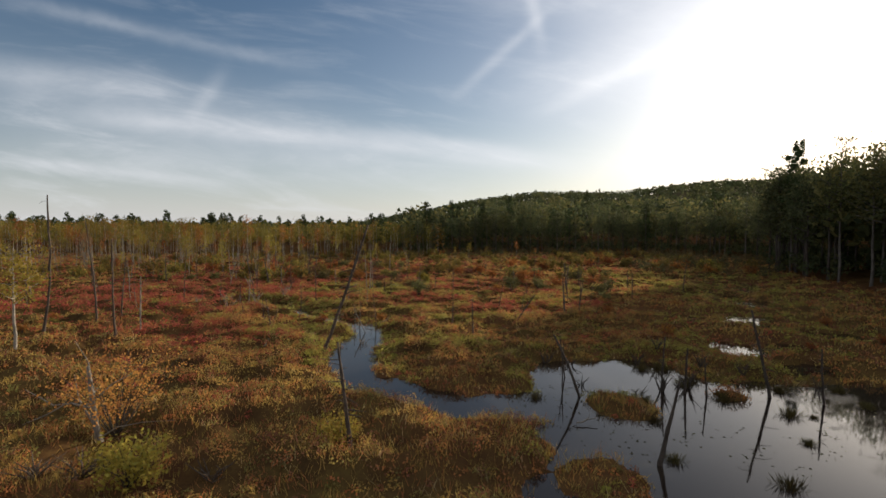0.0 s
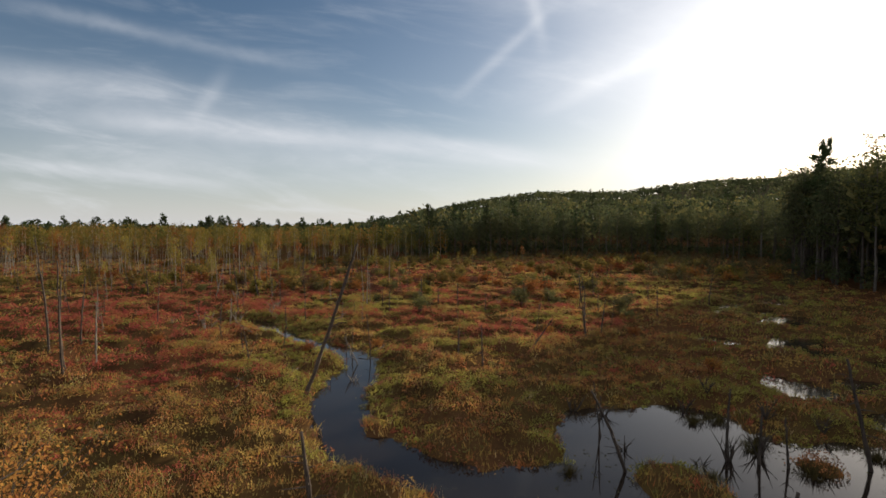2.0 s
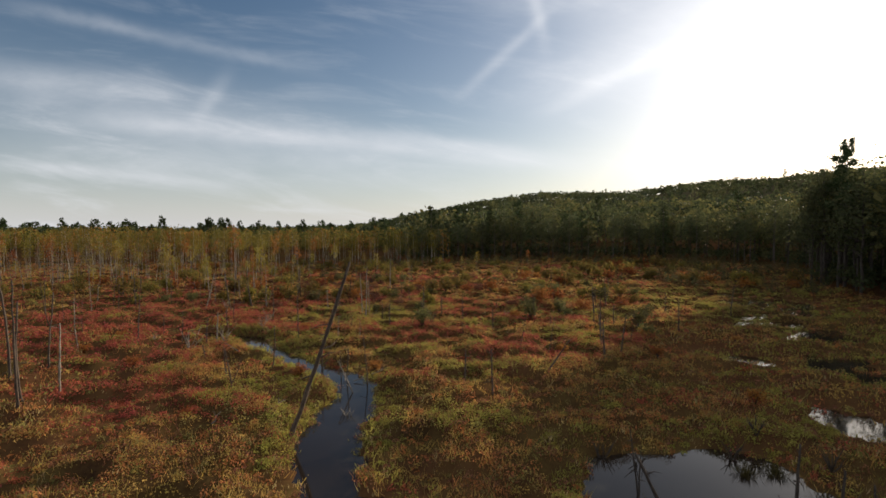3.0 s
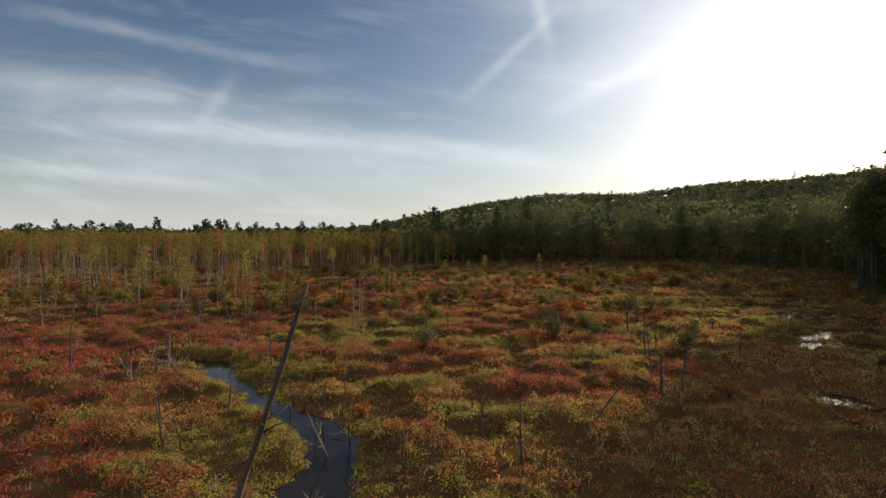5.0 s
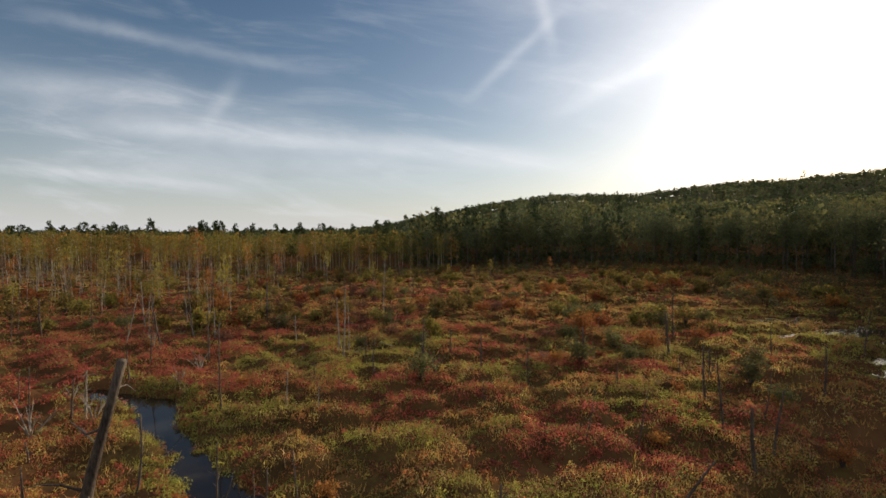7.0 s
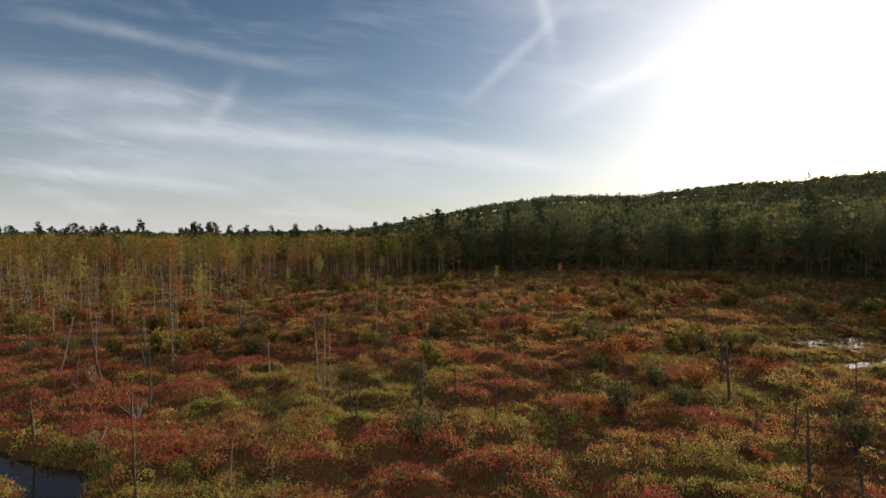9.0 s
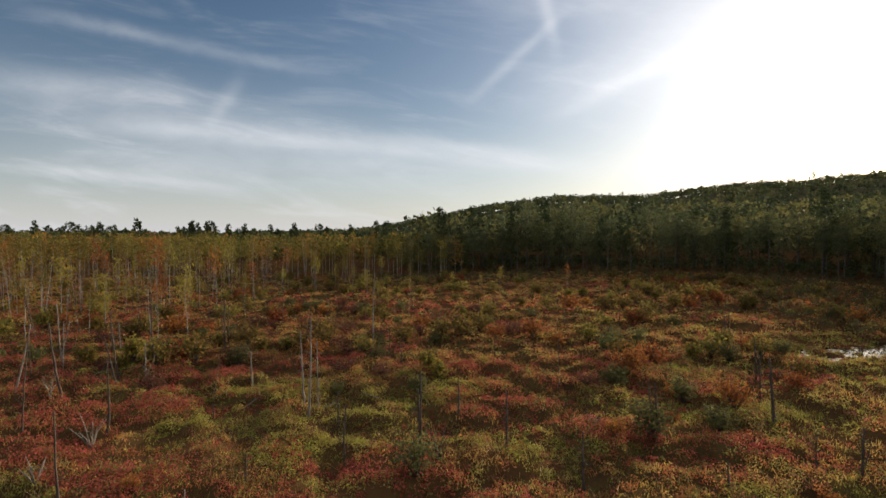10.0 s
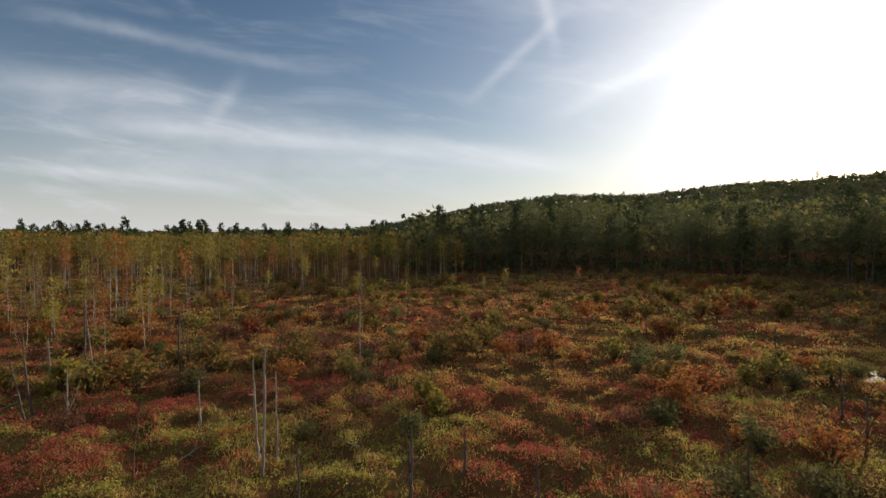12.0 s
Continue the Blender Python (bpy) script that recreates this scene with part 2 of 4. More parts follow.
def np_mesh(name, verts, faces, mats, tint=None, slots=None, smooth=False):
    """A mesh from arrays; faces is an array of equal-sided faces."""
    me = bpy.data.meshes.new(name)
    verts, faces = np.asarray(verts, np.float32), np.asarray(faces, np.int32)
    count, side = faces.shape
    me.vertices.add(len(verts))
    me.vertices.foreach_set("co", verts.ravel())
    me.loops.add(count * side)
    me.loops.foreach_set("vertex_index", faces.ravel())
    me.polygons.add(count)
    me.polygons.foreach_set("loop_start", np.arange(0, count * side, side, dtype=np.int32))
    for m in mats:
        me.materials.append(m)
    if slots is not None:
        me.polygons.foreach_set("material_index", np.asarray(slots, np.int32))
    me.polygons.foreach_set("use_smooth", np.full(count, smooth))
    if tint is not None:
        layer = me.attributes.new("tint", "FLOAT_COLOR", "POINT")
        layer.data.foreach_set("color", np.column_stack((tint, np.ones(len(tint)))).astype(np.float32).ravel())
    me.update(calc_edges=True)
    return me


def unit(v):
    return v / np.maximum(np.linalg.norm(v, axis=1, keepdims=True), 1e-9)


def leaf_quads(at, size, gen, slim=0.55, lift=0.0, facing=None):
    """A lozenge leaf at every place; returns verts and quads. facing: way that the leaves lie square to."""
    count = len(at)
    a = unit(gen.normal(size=(count, 3)) + (0, 0, lift))
    b = unit(np.cross(a, facing if facing is not None else gen.normal(size=(count, 3))))
    s = np.asarray(size).reshape(-1, 1)
    v = np.stack((at + a * s, at + b * s * slim, at - a * s, at - b * s * slim), 1).reshape(-1, 3)
    return v, np.arange(count * 4).reshape(-1, 4)


def tube(path, radii, sides=7, seed=0, rough=0.0):
    """A tapered round bar through the places of path, with closed ends: verts and quads."""
    gen = np.random.default_rng(seed)
    path = np.asarray(path, float)
    verts, faces = [], []
    for i, (p, r) in enumerate(zip(path, radii)):
        way = path[min(i + 1, len(path) - 1)] - path[max(i - 1, 0)]
        way = way / np.linalg.norm(way)
        side = np.cross(way, (0.13, 0.99, 0.07))
        side /= np.linalg.norm(side)
        other = np.cross(way, side)
        for j in range(sides):
            g = 2 * math.pi * j / sides
            q = r * (1 + rough * gen.uniform(-1, 1))
            verts.append(p + q * (math.cos(g) * side + math.sin(g) * other))
    for i in range(len(path) - 1):
        for j in range(sides):
            m = (j + 1) % sides
            faces.append((i * sides + j, i * sides + m, (i + 1) * sides + m, (i + 1) * sides + j))
    top = len(verts)
    verts.append(path[-1] + (path[-1] - path[-2]) * 0.02)
    last = (len(path) - 1) * sides
    for j in range(0, sides, 1):
        faces.append((last + j, last + (j + 1) % sides, top, top))
    return verts, [f if f[2] != f[3] else f[:3] for f in faces]


def bar_mesh(name, bars, mat):
    """One mesh of several tubes, each given as (path, radii, sides, seed, rough)."""
    verts, faces = [], []
    for b in bars:
        v, f = tube(*b)
        faces += [tuple(i + len(verts) for i in q) for q in f]
        verts += v
    me = bpy.data.meshes.new(name)
    me.from_pydata([tuple(p) for p in verts], [], faces)
    me.materials.append(mat)
    me.polygons.foreach_set("use_smooth", [True] * len(me.polygons))
    me.update()
    return me


def part(name, me, parent, label=""):
    ob = new(name, me)
    ob.parent = parent
    return tagged(ob, label) if label else ob


# ---- the lie of the land ----
CREEK = [(-27.5, 73, 0.3), (-25.6, 71.6, 0.8), (-22.6, 70.6, 0.9), (-20.3, 69.2, 0.95), (-19.4, 67.2, 0.8), (-17.2, 64.3, 0.6), (-14.6, 61.9, 0.6),
         (-12.5, 59.2, 0.75), (-10.3, 57.0, 0.75), (-8.2, 55.4, 1.15), (-6.7, 53.0, 1.15), (-5.9, 50.4, 1.15), (-6.2, 47.4, 1.45), (-6.5, 44.4, 1.7), (-6.2, 40.6, 1.45),
         (-5.5, 38, 1.3), (-4.3, 35.4, 1.35), (-2.6, 33.8, 1.4), (-0.6, 32.5, 1.35), (1.6, 31.3, 1.2), (3.8, 30.8, 1.7), (5, 30.6, 1.8), (8, 31, 2.6)]
POND = [(8, 40.5), (12, 39.6), (15, 40.7), (16.8, 39.4), (17.2, 36.6), (19.2, 34.8), (22, 34.4), (26, 34.6), (34, 33), (44, 30), (54, 22), (56, 2), (3, 2), (3.8, 21.3),
        (4.2, 22.6), (6, 25.1), (5.5, 27.3), (6.5, 28.8), (6.9, 32.8), (7.6, 36.5)]
ISLANDS = [(10.8, 31.0, 2.1, 2.6), (6.7, 22.4, 2.0, 2.2), (18.0, 32.3, 1.2, 1.3)]
POOLS = [(25.3, 45.9, 1.5, 1.9), (25.6, 43.2, 1.6, 2.0), (30.3, 44.6, 1.7, 1.3), (37, 49.2, 1.8, 1.3), (26.6, 37.4, 1.6, 1.2), (33.9, 54.9, 1.4, 1.7), (35.2, 58.4, 2.7, 1.9),
         (28, 59.8, 1.2, 1.1), (43, 70.2, 3.4, 2.0), (38.5, 77.2, 2.4, 1.2), (41.5, 82, 3.0, 1.3), (51.5, 84.5, 4.2, 2.0), (47, 84, 2.6, 1.1), (50.8, 88.6, 4.4, 1.9), (44.5, 93.4, 3.6, 1.5),
         (52, 96.4, 4.6, 2.6), (57, 93, 4.0, 2.2), (46, 103.6, 3.2, 2.2), (53, 105.4, 4.4, 2.4), (62, 108, 5.0, 2.6), (38, 101, 2.4, 1.7), (44.5, 76.5, 2.2, 1.6)]
RIDGE = [(-4500, 0), (-900, 0), (-420, 0), (-207, 8), (-158, 13), (-83, 27), (16, 44), (78, 57), (227, 76), (413, 76), (463, 85), (600, 100), (724, 110),
         (848, 122), (994, 128), (1500, 132), (4500, 110)]
EDGE = [(-160, 190), (-60, 194), (-12, 196), (20, 210), (50, 214), (84, 202), (103, 190), (106, 172), (98, 142), (76, 117), (71, 98), (68, 75), (64, 50), (60, 10), (62, -90)]


def inside(x, y, poly):
    hit = np.zeros(np.shape(x), bool)
    for (x0, y0), (x1, y1) in zip(poly, poly[1:] + poly[:1]):
        cross = (y0 > y) != (y1 > y)
        hit ^= cross & (x < (x1 - x0) * (y - y0) / ((y1 - y0) or 1e-9) + x0)
    return hit


def line_distance(x, y, pts):
    """Distance to a line of places, less the line's own half width where it has one."""
    best = np.full(np.shape(x), 1e9)
    for a, b in zip(pts, pts[1:]):
        ex, ey = b[0] - a[0], b[1] - a[1]
        q = np.clip(((x - a[0]) * ex + (y - a[1]) * ey) / (ex * ex + ey * ey), 0, 1)
        d = np.hypot(x - a[0] - q * ex, y - a[1] - q * ey)
        if len(a) > 2:
            d = d - (a[2] + (b[2] - a[2]) * q)
        best = np.minimum(best, d)
    return best


def wet(x, y):
    """Metres into open water (negative on land)."""
    x, y = np.asarray(x, float), np.asarray(y, float)
    wobble = (fractal(x, y, 2.6, 3, 3) - 0.5) * 1.5
    w = -line_distance(x, y, CREEK) + wobble * 0.7 + (value_noise(x, y, 1.1, 13) - 0.5) * 0.9
    d = line_distance(x, y, POND + POND[:1])
    w = np.maximum(w, np.where(inside(x, y, POND), d, -d) + wobble * 1.5)
    for cx, cy, rx, ry in ISLANDS:
        w = np.minimum(w, (np.hypot((x - cx) / rx, (y - cy) / ry) - 1) * min(rx, ry) + wobble)
    # scattered pools on the wet side of the marsh
    for cx, cy, rx, ry in POOLS:
        w = np.maximum(w, (1 - np.hypot((x - cx) / rx, (y - cy) / ry)) * 1.2 + 0.1 + wobble * 1.1 + (value_noise(x, y * 1.4, 0.8, 17) - 0.5) * 1.3 + (value_noise(x * 0.6, y * 1.5, 1.7, 19) - 0.5) * 1.5)
    return w


def upland(x, y):
    """Metres beyond the edge of the woods (negative on the marsh)."""
    x, y = np.asarray(x, float), np.asarray(y, float)
    poly = EDGE + [(-400, -90), (-400, 190)]
    d = line_distance(x, y, EDGE)
    return np.where(inside(x, y, poly), -d, d)


def hummock(x, y):
    """Where plants have built up mounds: 0 in the gaps, 1 on the tops."""
    return fractal(x, y * 1.15, 2.6, 5, 3)


def height(x, y):
    x, y = np.asarray(x, float), np.asarray(y, float)
    land = 0.06 + 0.64 * soft(hummock(x, y), 0.40, 0.64) + 0.3 * (fractal(x, y, 23, 8, 2) - 0.4)
    w = wet(x, y)
    z = np.where(w > -1.7, land * soft(-w, -0.1, 1.7) - 0.7 * soft(w, -0.25, 0.5), land)
    z = np.maximum(z, np.where(w > -0.4, -0.7, 0.05))
    up = upland(x, y)
    rx, rz = zip(*RIDGE)
    ridge = np.interp(x * 1100 / np.maximum(y, 300), rx, rz)
    rise = soft(up, 0, 14) * 1.2 + 13 * soft(up, 15, 190) * soft(x, -10, 90)
    far = soft(y, 360, 1100)
    return z + rise + far * ridge * soft(y, 3600, 1150) - far * rise


def lines(marks):
    """Grid lines: (from, to, step) stretches, joined."""
    out = []
    for a, b, s in marks:
        out += list(np.arange(a, b - 1e-6, s))
    return np.array(out + [marks[-1][1]])


gx = lines([(-4500, -1500, 600), (-1500, -400, 100), (-400, -120, 20), (-120, -46, 3), (-46, 66, 0.58), (66, 120, 2.5), (120, 400, 16), (400, 1500, 60), (1500, 4500, 500)])
gy = lines([(-1500, -100, 200), (-100, 0, 20), (0, 18, 3), (18, 112, 0.58), (112, 220, 3), (220, 400, 12), (400, 1300, 45), (1300, 4700, 400)])
X, Y = np.meshgrid(gx, gy)
Z = height(X, Y)
nx, ny = len(gx), len(gy)
ids = np.arange(nx * ny).reshape(ny, nx)
quads = np.stack((ids[:-1, :-1], ids[:-1, 1:], ids[1:, 1:], ids[1:, :-1]), -1).reshape(-1, 4)
ground = new("ground", np_mesh("ground", np.column_stack((X.ravel(), Y.ravel(), Z.ravel())), quads, [GROUND], smooth=True))
tagged(ground, "hummocky brown peat marsh floor rising to a hill", "ground", kind="structure")

wx, wy = np.meshgrid(np.linspace(-45, 95, 15), np.linspace(-40, 125, 18))
wi = np.arange(wx.size).reshape(wx.shape)
water = new("water", np_mesh("water", np.column_stack((wx.ravel(), wy.ravel(), np.zeros(wx.size))),
            np.stack((wi[:-1, :-1], wi[:-1, 1:], wi[1:, 1:], wi[1:, :-1]), -1).reshape(-1, 4), [WATER], smooth=True))
tagged(water, "still dark creek and pond water mirroring the sky", "water", kind="structure")

# ---- low marsh plants, too many to count ----
RED, CRIMSON, ORANGE, OCHRE = (0.31, 0.086, 0.050), (0.28, 0.066, 0.052), (0.36, 0.146, 0.054), (0.36, 0.240, 0.068)
BROWN, OLIVE_C, LIME, STRAW = (0.205, 0.092, 0.050), (0.20, 0.168, 0.054), (0.27, 0.240, 0.054), (0.40, 0.30, 0.14)
RED_BEDS = [(-38, 76, 19, 12), (-52, 62, 14, 9), (-20, 85, 9, 4), (-34, 90, 12, 5), (12, 66, 7, 2.5), (-21, 94, 7, 3), (-1.5, 70, 4, 2.2), (11, 60, 5, 4), (-22, 50, 8, 3.5), (10, 78, 6, 2.5), (4, 86, 5, 2.5),
            (-27, 58, 7, 3), (6, 62, 4, 3), (16, 88, 4, 3), (26, 55, 3, 1.5), (-13, 47, 4, 2), (30, 92, 5, 3), (-9, 100, 6, 2.5), (-45, 100, 12, 6), (-23, 95, 6, 2), (-6, 74, 4, 2), (19, 97, 4, 2), (2, 95, 6, 2.5)]
GREEN_BEDS = [(-9, 80, 6, 4), (-19, 87, 5, 2), (5, 76, 5, 3), (14, 84, 5, 2.5), (24, 95, 6, 3), (-3, 62, 5, 3), (-8, 46, 3, 3), (4, 79, 4, 3), (7.5, 36.5, 3, 3), (-12, 66, 5, 4), (16, 43, 6, 2), (-6, 88, 8, 4), (3, 56, 4, 3), (-16, 81, 6, 3),
              (-13, 52, 5, 3), (1, 44, 5, 4), (22, 84, 6, 3), (14, 69, 5, 3)]


def beds(x, y, which):
    m = np.zeros(np.shape(x))
    for cx, cy, rx, ry in which:
        m = np.maximum(m, np.exp(-(((x - cx) / rx) ** 2 + ((y - cy) / ry) ** 2)))
    return m


def redness(x, y):
    return 0.7 * beds(x, y, RED_BEDS) + 1.15 * (fractal(x, y * 1.5, 5, 21, 3) - 0.5) + 0.12 * soft(y, 45, 70) - 0.5 * beds(x, y, GREEN_BEDS) - 0.12 * soft(y, 38, 24) - 0.6 * soft(upland(x, y), -45, -10) - 0.05
# the upland term drops red near the forest, so its shaded strip reads darker


def greenness(x, y):
    bank = soft(np.abs(wet(x, y) + 1.0), 2.2, 0.2)
    return 0.62 * beds(x, y, GREEN_BEDS) + 1.1 * (fractal(x, y * 1.4, 4.2, 31, 3) - 0.5) + 0.45 * bank - 0.04 - 0.3 * soft(y, 50, 30)


def scatter(count, x0, x1, y0, y1, gen):
    x, y = gen.uniform(x0, x1, count), gen.uniform(y0, y1, count)
    keep = (np.abs(x) < 0.93 * (y + 2) + 24) & (wet(x, y) < -0.15) & (upland(x, y) < 3)
    return x[keep], y[keep]


def jitter(colour, count, gen, spread=0.25):
    return np.asarray(colour) * (1 + gen.uniform(-spread, spread, (count, 1))) * (1 + gen.uniform(-0.08, 0.08, (count, 3)))


def outward_leaves(at, size, normal, gen, slim, sides):
    """Leaves that lie roughly square to the given normals, each a lozenge (4 sides) or a pointed blade (3 sides)."""
    n = unit(normal + gen.normal(0, 0.42, at.shape))
    a = unit(np.cross(n, gen.normal(size=at.shape)))
    b = np.cross(n, a)
    q = np.asarray(size).reshape(-1, 1)
    if sides == 4:
        return np.stack((at + a * q, at + b * q * slim, at - a * q, at - b * q * slim), 1).reshape(-1, 3)
    return np.stack((at + a * q * 1.2, at - a * q * 0.7 + b * q * slim, at - a * q * 0.7 - b * q * slim), 1).reshape(-1, 3)


# stretches of marsh and how densely they are planted, thinner with distance from the flight line
ZONES = ((-24, 24, 19, 100, 1.0), (-50, -24, 30, 76, 0.42), (-50, -24, 76, 112, 0.75), (24, 50, 30, 76, 0.4), (24, 50, 76, 112, 0.65), (-24, 24, 100, 126, 0.5), (24, 50, 112, 126, 0.3), (-50, -24, 112, 126, 0.3), (-95, -50, 40, 126, 0.22), (50, 76, 50, 126, 0.2), (-95, -50, 10, 40, 0.12),
         (-140, 100, 126, 225, 0.12), (-50, -24, 12, 30, 0.3), (-50, -24, -4, 12, 0.1), (-24, 8, 6, 19, 0.5), (-24, 8, -4, 6, 0.1))
blade_v, blade_t = [], []
bog = {(red, sides): ([], []) for red in (False, True) for sides in (3, 4)}
for x0, x1, y0, y1, dense in ZONES:
    gen = np.random.default_rng(int(x0 * 7 + y0 * 3 + 5000))
    area = (x1 - x0) * (y1 - y0)
    grow = 1 / math.sqrt(dense)                       # thinner stands are drawn with larger pieces
    # sedge: tufts of leaning blades
    tx, ty = scatter(int(area * 8.0 * dense), x0, x1, y0, y1, gen)
    g, r = greenness(tx, ty), redness(tx, ty)
    mound = soft(hummock(tx, ty), 0.38, 0.62)
    keep = gen.uniform(0, 1, len(tx)) < (0.38 + 0.9 * np.clip(g + 0.3, 0, 1) - 0.6 * np.clip(r, 0, 1) + 0.35 * soft(ty, 40, 27)) * (0.55 + 0.45 * mound)
    tx, ty, g, r = tx[keep], ty[keep], g[keep], r[keep]
    c = np.where((g > 0.2)[:, None], np.where((gen.uniform(0, 1, len(tx)) < 0.6)[:, None], jitter(LIME, len(tx), gen), jitter(OLIVE_C, len(tx), gen)),
                 np.where((gen.uniform(0, 1, len(tx)) < 0.72)[:, None], jitter(OCHRE, len(tx), gen), jitter(ORANGE, len(tx), gen)))
    c = np.where((gen.uniform(0, 1, len(tx)) < 0.08)[:, None], jitter(STRAW, len(tx), gen), c)
    blades = 6
    bx, by = np.repeat(tx, blades), np.repeat(ty, blades)
    spread = 0.20 * min(grow, 2.0)
    bx, by = bx + gen.normal(0, spread, len(bx)), by + gen.normal(0, spread, len(by))
    tall = np.repeat(gen.uniform(0.22, 0.46, len(tx)) * (1 + 0.25 * soft(ty, 42, 28)) * (0.7 + 0.6 * value_noise(tx, ty, 1.7, 41)), blades) * gen.uniform(0.6, 1.15, len(bx))
    root = np.column_stack((bx, by, height(bx, by) - 0.03))
    turn = gen.uniform(0, 2 * math.pi, len(bx))
    side = np.column_stack((np.cos(turn), np.sin(turn), np.zeros(len(bx)))) * ((0.022 - 0.007 * soft(by, 40, 28)) * grow * gen.uniform(0.7, 1.4, len(bx)))[:, None]
    lean = gen.normal(0, 0.45, (len(bx), 2)) * tall[:, None]
    tip = root + np.column_stack((lean, tall))
    blade_v.append(np.stack((root - side, root + side, tip), 1).reshape(-1, 3))
    blade_t.append(np.repeat(np.repeat(c, blades, 0), 3, 0))
    # low shrubs: small domes of leaves
    sx, sy = scatter(int(area * 6.4 * dense), x0, x1, y0, y1, gen)
    g, r = greenness(sx, sy), redness(sx, sy)
    lump = soft(hummock(sx, sy), 0.36, 0.66)
    keep = gen.uniform(0, 1, len(sx)) < (0.42 + 0.7 * np.clip(np.maximum(r, g) + 0.25, 0, 1)) * (0.66 + 0.34 * lump) * (1 - 0.45 * soft(sy, 40, 27))
    sx, sy, g, r, lump = sx[keep], sy[keep], g[keep], r[keep], lump[keep]
    count = len(sx)
    dice = gen.uniform(0, 1, (count, 1))
    c = np.where(dice < 0.30, jitter(BROWN, count, gen), np.where(dice < 0.54, jitter(ORANGE, count, gen), np.where(dice < 0.78, jitter(OCHRE, count, gen), jitter(OLIVE_C, count, gen))))
    c = np.where((r > 0.24)[:, None] & (dice < 0.85), np.where(dice < 0.5, jitter(RED, count, gen), jitter(CRIMSON, count, gen)), c)
    c = np.where(((r > 0.04) & (r <= 0.24))[:, None] & (dice < 0.45), jitter(RED, count, gen), c)
    c = np.where((g > 0.22)[:, None] & (dice > 0.36), jitter(LIME, count, gen), c)
    sides, leaves = (4, 28) if dense > 0.8 else (3, 16)
    wide = gen.uniform(0.24, 0.56, count) * (0.75 + 0.45 * lump) * grow ** 0.6
    tallness = gen.uniform(0.25, 0.6, count) * (0.5 + 0.7 * lump) * grow ** 0.25
    p = unit(gen.normal(size=(count * leaves, 3)))
    p[:, 2] = np.abs(p[:, 2])
    out = p * (1, 1, 0.8) + (0, 0, 0.25)
    p *= gen.uniform(0.66, 1.06, (len(p), 1))
    wr, hr = np.repeat(wide, leaves), np.repeat(tallness, leaves)
    base = np.column_stack((sx, sy, height(sx, sy)))
    at = np.repeat(base, leaves, 0) + p * np.column_stack((wr, wr, hr))
    v = outward_leaves(at, gen.uniform(0.036, 0.068, len(at)) * grow ** 0.9 * (1.0 if sides == 4 else 1.15), out, gen, 0.75, sides)
    colours = np.repeat(np.repeat(c, leaves, 0), sides, 0)
    is_red = np.repeat(np.repeat(c[:, 0] > 3.0 * c[:, 1], leaves), sides)
    for red in (False, True):
        bog[red, sides][0].append(v[is_red == red])
        bog[red, sides][1].append(colours[is_red == red])


def stuff(name, verts, tints, side, mat, label, category):
    v, t = np.concatenate(verts), np.concatenate(tints)
    ob = new(name, np_mesh(name, v, np.arange(len(v)).reshape(-1, side), [mat], t))
    return tagged(ob, label, category, kind="stuff")


stuff("sedge_grass", blade_v, blade_t, 3, SEDGE, "ochre and yellow-green sedge tufts across the marsh", "sedge")
stuff("low_shrubs", *bog[False, 4], 4, SHRUB, "low brown, orange and olive bog shrubs on hummocks", "shrubs")
stuff("red_shrubs", *bog[True, 4], 4, SHRUB, "low crimson autumn blueberry shrubs in broad patches", "shrubs")
stuff("outer_shrubs", *bog[False, 3], 3, SHRUB, "brown, ochre and olive bog shrubs across the outer marsh", "shrubs")
stuff("outer_red_shrubs", *bog[True, 3], 3, SHRUB, "crimson autumn shrubs spread across the outer marsh", "shrubs")


